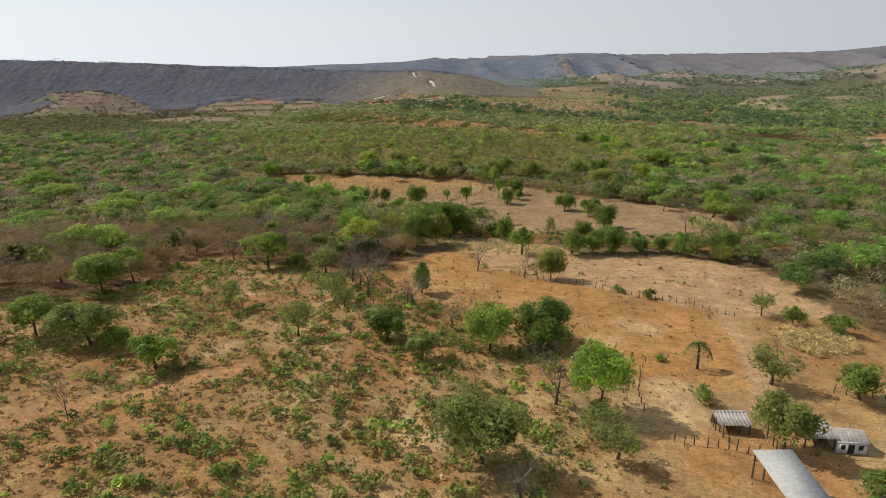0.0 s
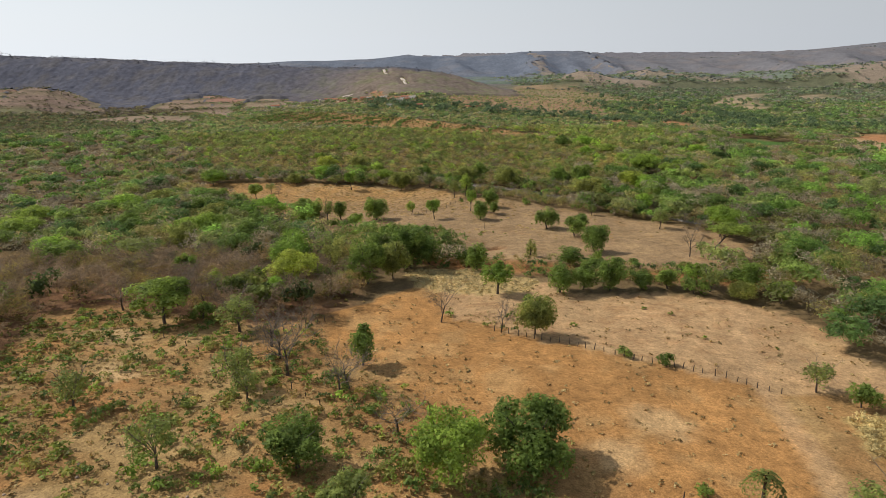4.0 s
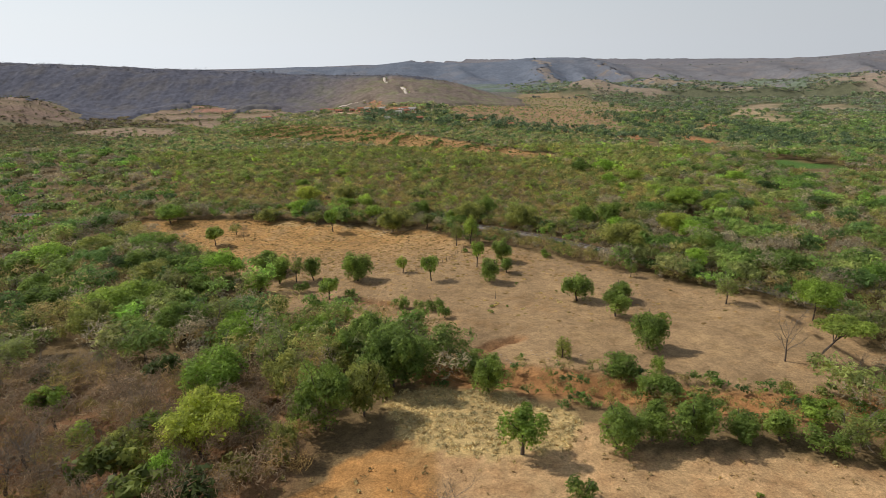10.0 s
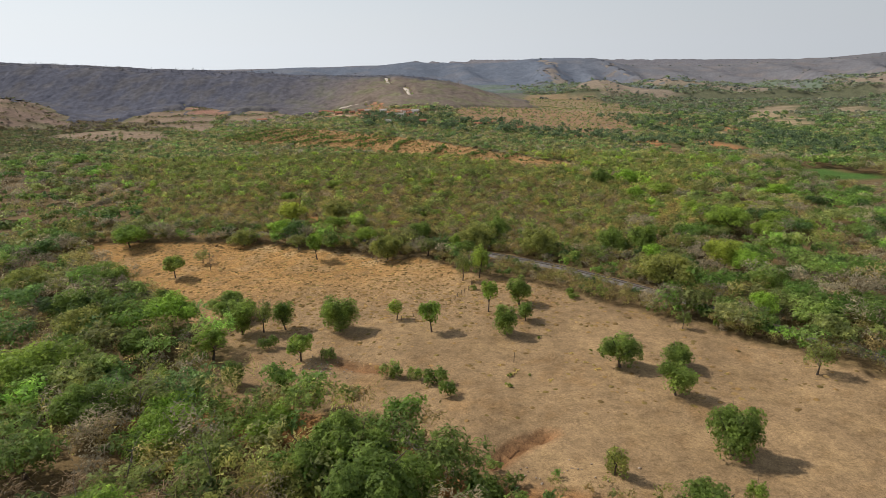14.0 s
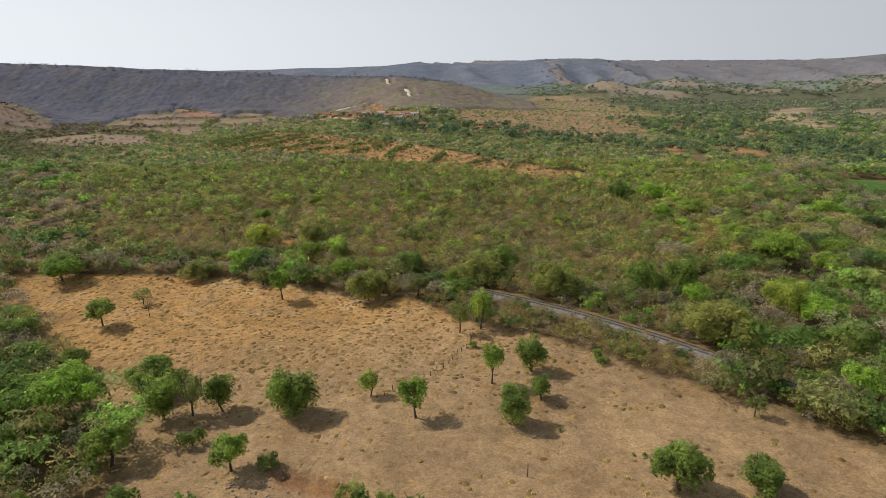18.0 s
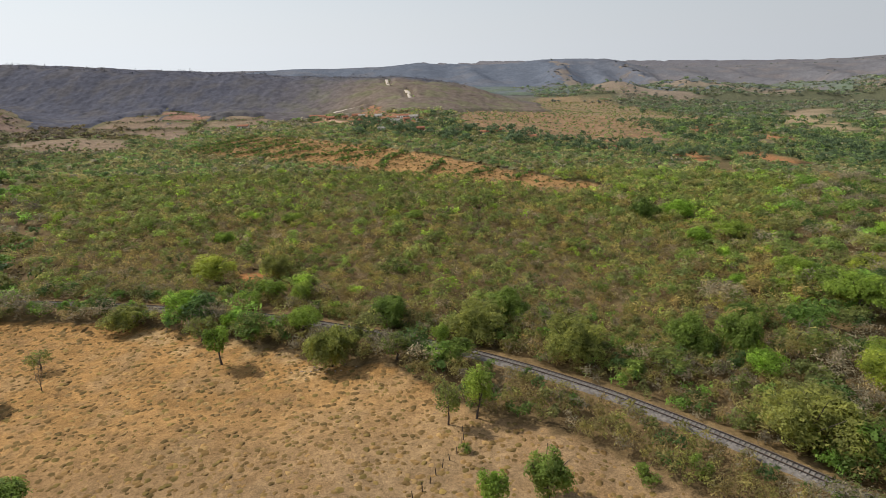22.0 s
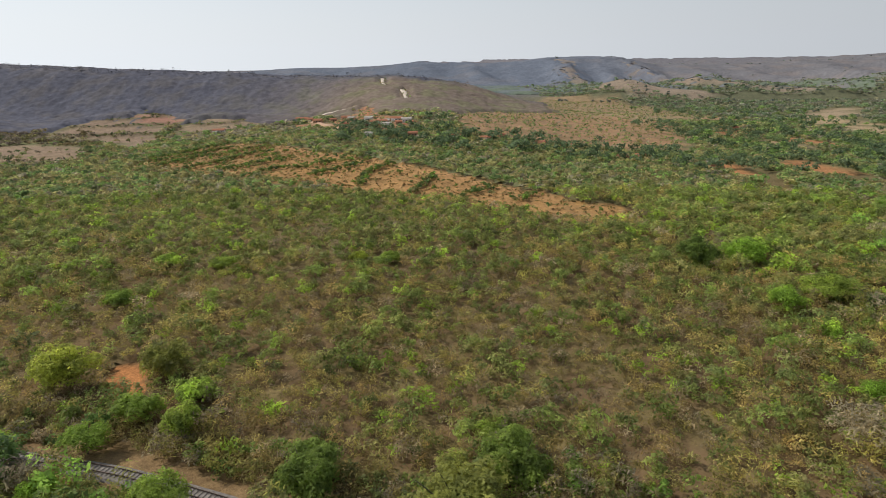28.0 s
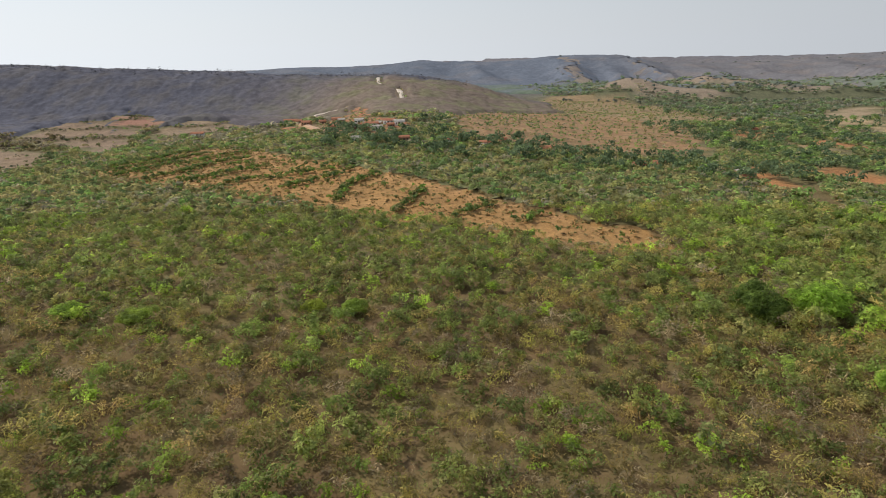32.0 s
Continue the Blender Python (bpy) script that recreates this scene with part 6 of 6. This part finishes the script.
for place in VILLAGE_HOUSES:
    house(*place, "small village house with a tiled roof and pale walls" if place[6] is LIME else "small clay-walled village house with a tiled roof")
for place in ((92, 529, 0, 6, 4, 2.4, LIME, TILE), (114, 500, 5, 5, 4, 2.4, MUD, TILE), (124, 503, -5, 5, 4, 2.4, MUD, TILE), (146, 470, 8, 6.5, 4, 2.5, LIME, TILE),
              (153, 489, 0, 4, 3.5, 2.4, MUD, OLD_ROOF), (-136, 652, 6, 8, 4.5, 2.5, LIME, TILE), (-38, 622, 10, 5.5, 4, 2.4, MUD, TILE), (-9, 600, -6, 6, 4, 2.5, LIME, OLD_ROOF),
              (8, 605, 4, 5, 4, 2.4, LIME, TILE), (60, 556, 4, 5, 4, 2.4, MUD, TILE), (268, 700, 0, 6, 4.5, 2.6, MUD, TILE)):
    house(*place, "small house among trees with a low pitched roof")
for place in ((-20, 622, 30, 4.5, 3.5, 2.2, MUD, TILE), (-10, 622, -20, 4, 3.5, 2.2, MUD, OLD_ROOF), (-2, 611, 15, 4.5, 3.5, 2.2, MUD, TILE), (-22, 607, 8, 4, 3, 2.2, MUD, OLD_ROOF),
              (-60, 700, 20, 5, 4, 2.3, MUD, TILE), (-84, 728, -8, 5, 4, 2.3, MUD, TILE), (-44, 690, 0, 5, 3.5, 2.2, MUD, OLD_ROOF), (-16, 598, -12, 4, 3, 2.2, MUD, TILE)):
    house(*place, "small clay hut on reddish bare ground")


# ---- small things of the fields ----
def straw_model(seed):
    """A low heap of straw: crossing stalks."""
    rng = np.random.default_rng(seed)
    v, f, c = plants(rng, np.zeros(1), np.zeros(1), np.array([0.55]), np.array([0.3]), np.array([-0.1]), 70, np.array([0.22]), np.array([[0.72, 0.56, 0.22]]), 5, 1.0, np.zeros(1), 3, -0.2, np.ones(1, bool))
    return mesh_of("straw_pile", v, f, LEAF_STUFF, c)


STRAW_MESHES = [straw_model(s) for s in (3, 4, 5)]
for i, (x, y) in enumerate(((33.8, 190.1), (27.4, 182.2), (21.8, 185.1), (36.0, 187.5), (22.8, 186.8), (20.4, 180.6), (35.0, 189.0), (36.1, 185.7), (20.3, 188.6), (33.4, 192.6), (27.9, 182.9), (22.4, 185.6))):
    ob = tagged(new("straw_pile", STRAW_MESHES[i % 3]), "small heap of pale yellow straw on bare soil", "straw", "straw heaps")
    s = 0.7 + 0.5 * ((i * 7) % 5) / 4
    ob.matrix_world = pose(x, y, float(ground_at(np.array([x]), np.array([y]))[0]), 0, 0, i * 77) @ Matrix.Diagonal((s, s, s, 1))


def tuft_model(seed):
    rng = np.random.default_rng(seed)
    v, f, c = plants(rng, np.zeros(1), np.zeros(1), np.array([0.5]), np.array([0.55]), np.array([-0.1]), 90, np.array([0.18]), np.array([[0.24, 0.30, 0.06]]), 6, 0.8, np.zeros(1))
    return mesh_of("weed_tuft", v, f, LEAF_STUFF, c)


TUFT_MESHES = [tuft_model(s) for s in (8, 9)]
for i, (x, y) in enumerate(((37.1, 193.3), (38.3, 192.9), (21.3, 184.7), (20.6, 180.7), (24.6, 184.6), (29.1, 199.7), (42.4, 120.5), (28.0, 112.8), (56.9, 105.2), (47.0, 108.0), (46.0, 118.0))):
    ob = tagged(new("weed_tuft", TUFT_MESHES[i % 2]), "small green weed tuft on bare soil", "weed", "weed tufts")
    s = 0.8 + 0.5 * ((i * 5) % 4) / 3
    ob.matrix_world = pose(x, y, float(ground_at(np.array([x]), np.array([y]))[0]), 0, 0, i * 131) @ Matrix.Diagonal((s, s, s, 1))

lone = new("post", POST_MESHES[0])
lone.matrix_world = pose(22.8, 189.8, float(ground_at(np.array([22.8]), np.array([189.8]))[0]), 3, 2, 0) @ Matrix.Diagonal((1, 1, 2.0, 1))
tagged(lone, "single thin wooden post in a grazed field", "post")

# a heap of cut branches beside the leaning tree
rng = np.random.default_rng(21)
heap = tagged(new("brush_pile"), "heap of dry cut branches on bare soil", "branches")
heap.matrix_world = pose(74.6, 150.5, float(ground_at(np.array([74.6]), np.array([150.5]))[0]))
for i in range(16):
    a, out = rng.uniform(0, 6.28), []
    twigs(rng, (rng.normal(0, 1.6), rng.normal(0, 1.0), rng.uniform(0.1, 0.5)), (math.cos(a), math.sin(a), 0.05), rng.uniform(1.6, 2.8), 0.05, 2, out)
    part("branch", mesh_of("branch", *joined(out), TWIG), heap)

# loose stones at the gully and the field's edge
base_v = np.array([(1, 0, 0), (-1, 0, 0), (0, 1, 0), (0, -1, 0), (0, 0, 0.8), (0, 0, -0.6)], float)
base_f = np.array([(0, 2, 4), (2, 1, 4), (1, 3, 4), (3, 0, 4), (2, 0, 5), (1, 2, 5), (3, 1, 5), (0, 3, 5)])
pieces = []
for cx, cy, sx, sy, n in ((-11, 190, 3.5, 2.5, 110), (-4, 250, 3, 1.5, 40), (-31, 60, 12, 10, 90), (24, 57, 5, 5, 30), (20, 157, 6, 2, 40)):
    px, py = rng.normal(cx, sx, n), rng.normal(cy, sy, n)
    pz = ground_at(px, py)
    for x, y, z in zip(px, py, pz):
        k = rng.uniform(0.07, 0.24)
        pieces.append(((base_v * rng.uniform(0.7, 1.3, base_v.shape)) * k + (x, y, z + 0.25 * k), base_f))
tagged(new("stones", mesh_of("stones", *joined(pieces), ROCK)), "pale loose stones on bare soil", "stones", kind="stuff")


# ---- bare scars and tracks on the far slopes ----
def ribbon(name, line, wide, lift, mat, label, category):
    """A strip of bare earth draped over the slope, uneven at its edges."""
    p = glide(line, 2.5)
    d = np.gradient(p, axis=0)
    d /= np.linalg.norm(d, axis=1)[:, None] + 1e-9
    side = np.stack([-d[:, 1], d[:, 0]], 1)
    half = wide * (0.5 + 0.13 * ripple(p[:, 0], p[:, 1], 11, 0.3))[:, None] * np.linspace(0.75, 1.15, len(p))[:, None]
    rows = []
    for k in (-1.0, -0.4, 0.4, 1.0):
        q = p + side * half * k
        rows.append(np.column_stack([q, height(q[:, 0], q[:, 1]) + lift * (1.0 - 2.0 * (abs(k) > 0.9))]))
    i = (np.arange(len(p) - 1)[:, None] * 4 + np.arange(3)[None]).ravel()
    me = mesh_of(name, np.stack(rows, 1).reshape(-1, 3), np.stack([i, i + 1, i + 5, i + 4], 1), mat, smooth_faces=True)
    return tagged(new(name, me), label, category, kind="structure")


ribbon("bare_scar", ((-5, 796), (-6, 815), (-8, 832), (-11, 848)), 7.0, 0.6, PALE_EARTH, "white bare scar on a wooded spur", "bare earth")
ribbon("bare_scar", ((-30, 878), (-34, 893), (-35, 905), (-37, 925)), 5.5, 0.6, PALE_EARTH, "pale bare scar on the crest of a spur", "bare earth")
ribbon("dirt_road", ((-34, 600), (-51, 641), (-72, 700), (-95, 751)), 5.0, 0.5, ROAD_EARTH, "reddish dirt road up to a village", "road")
ribbon("dirt_road", ((-95, 751), (-84, 797), (-62, 792), (-43, 790)), 6.0, 0.5, PALE_EARTH, "pale dirt road above a village", "road")
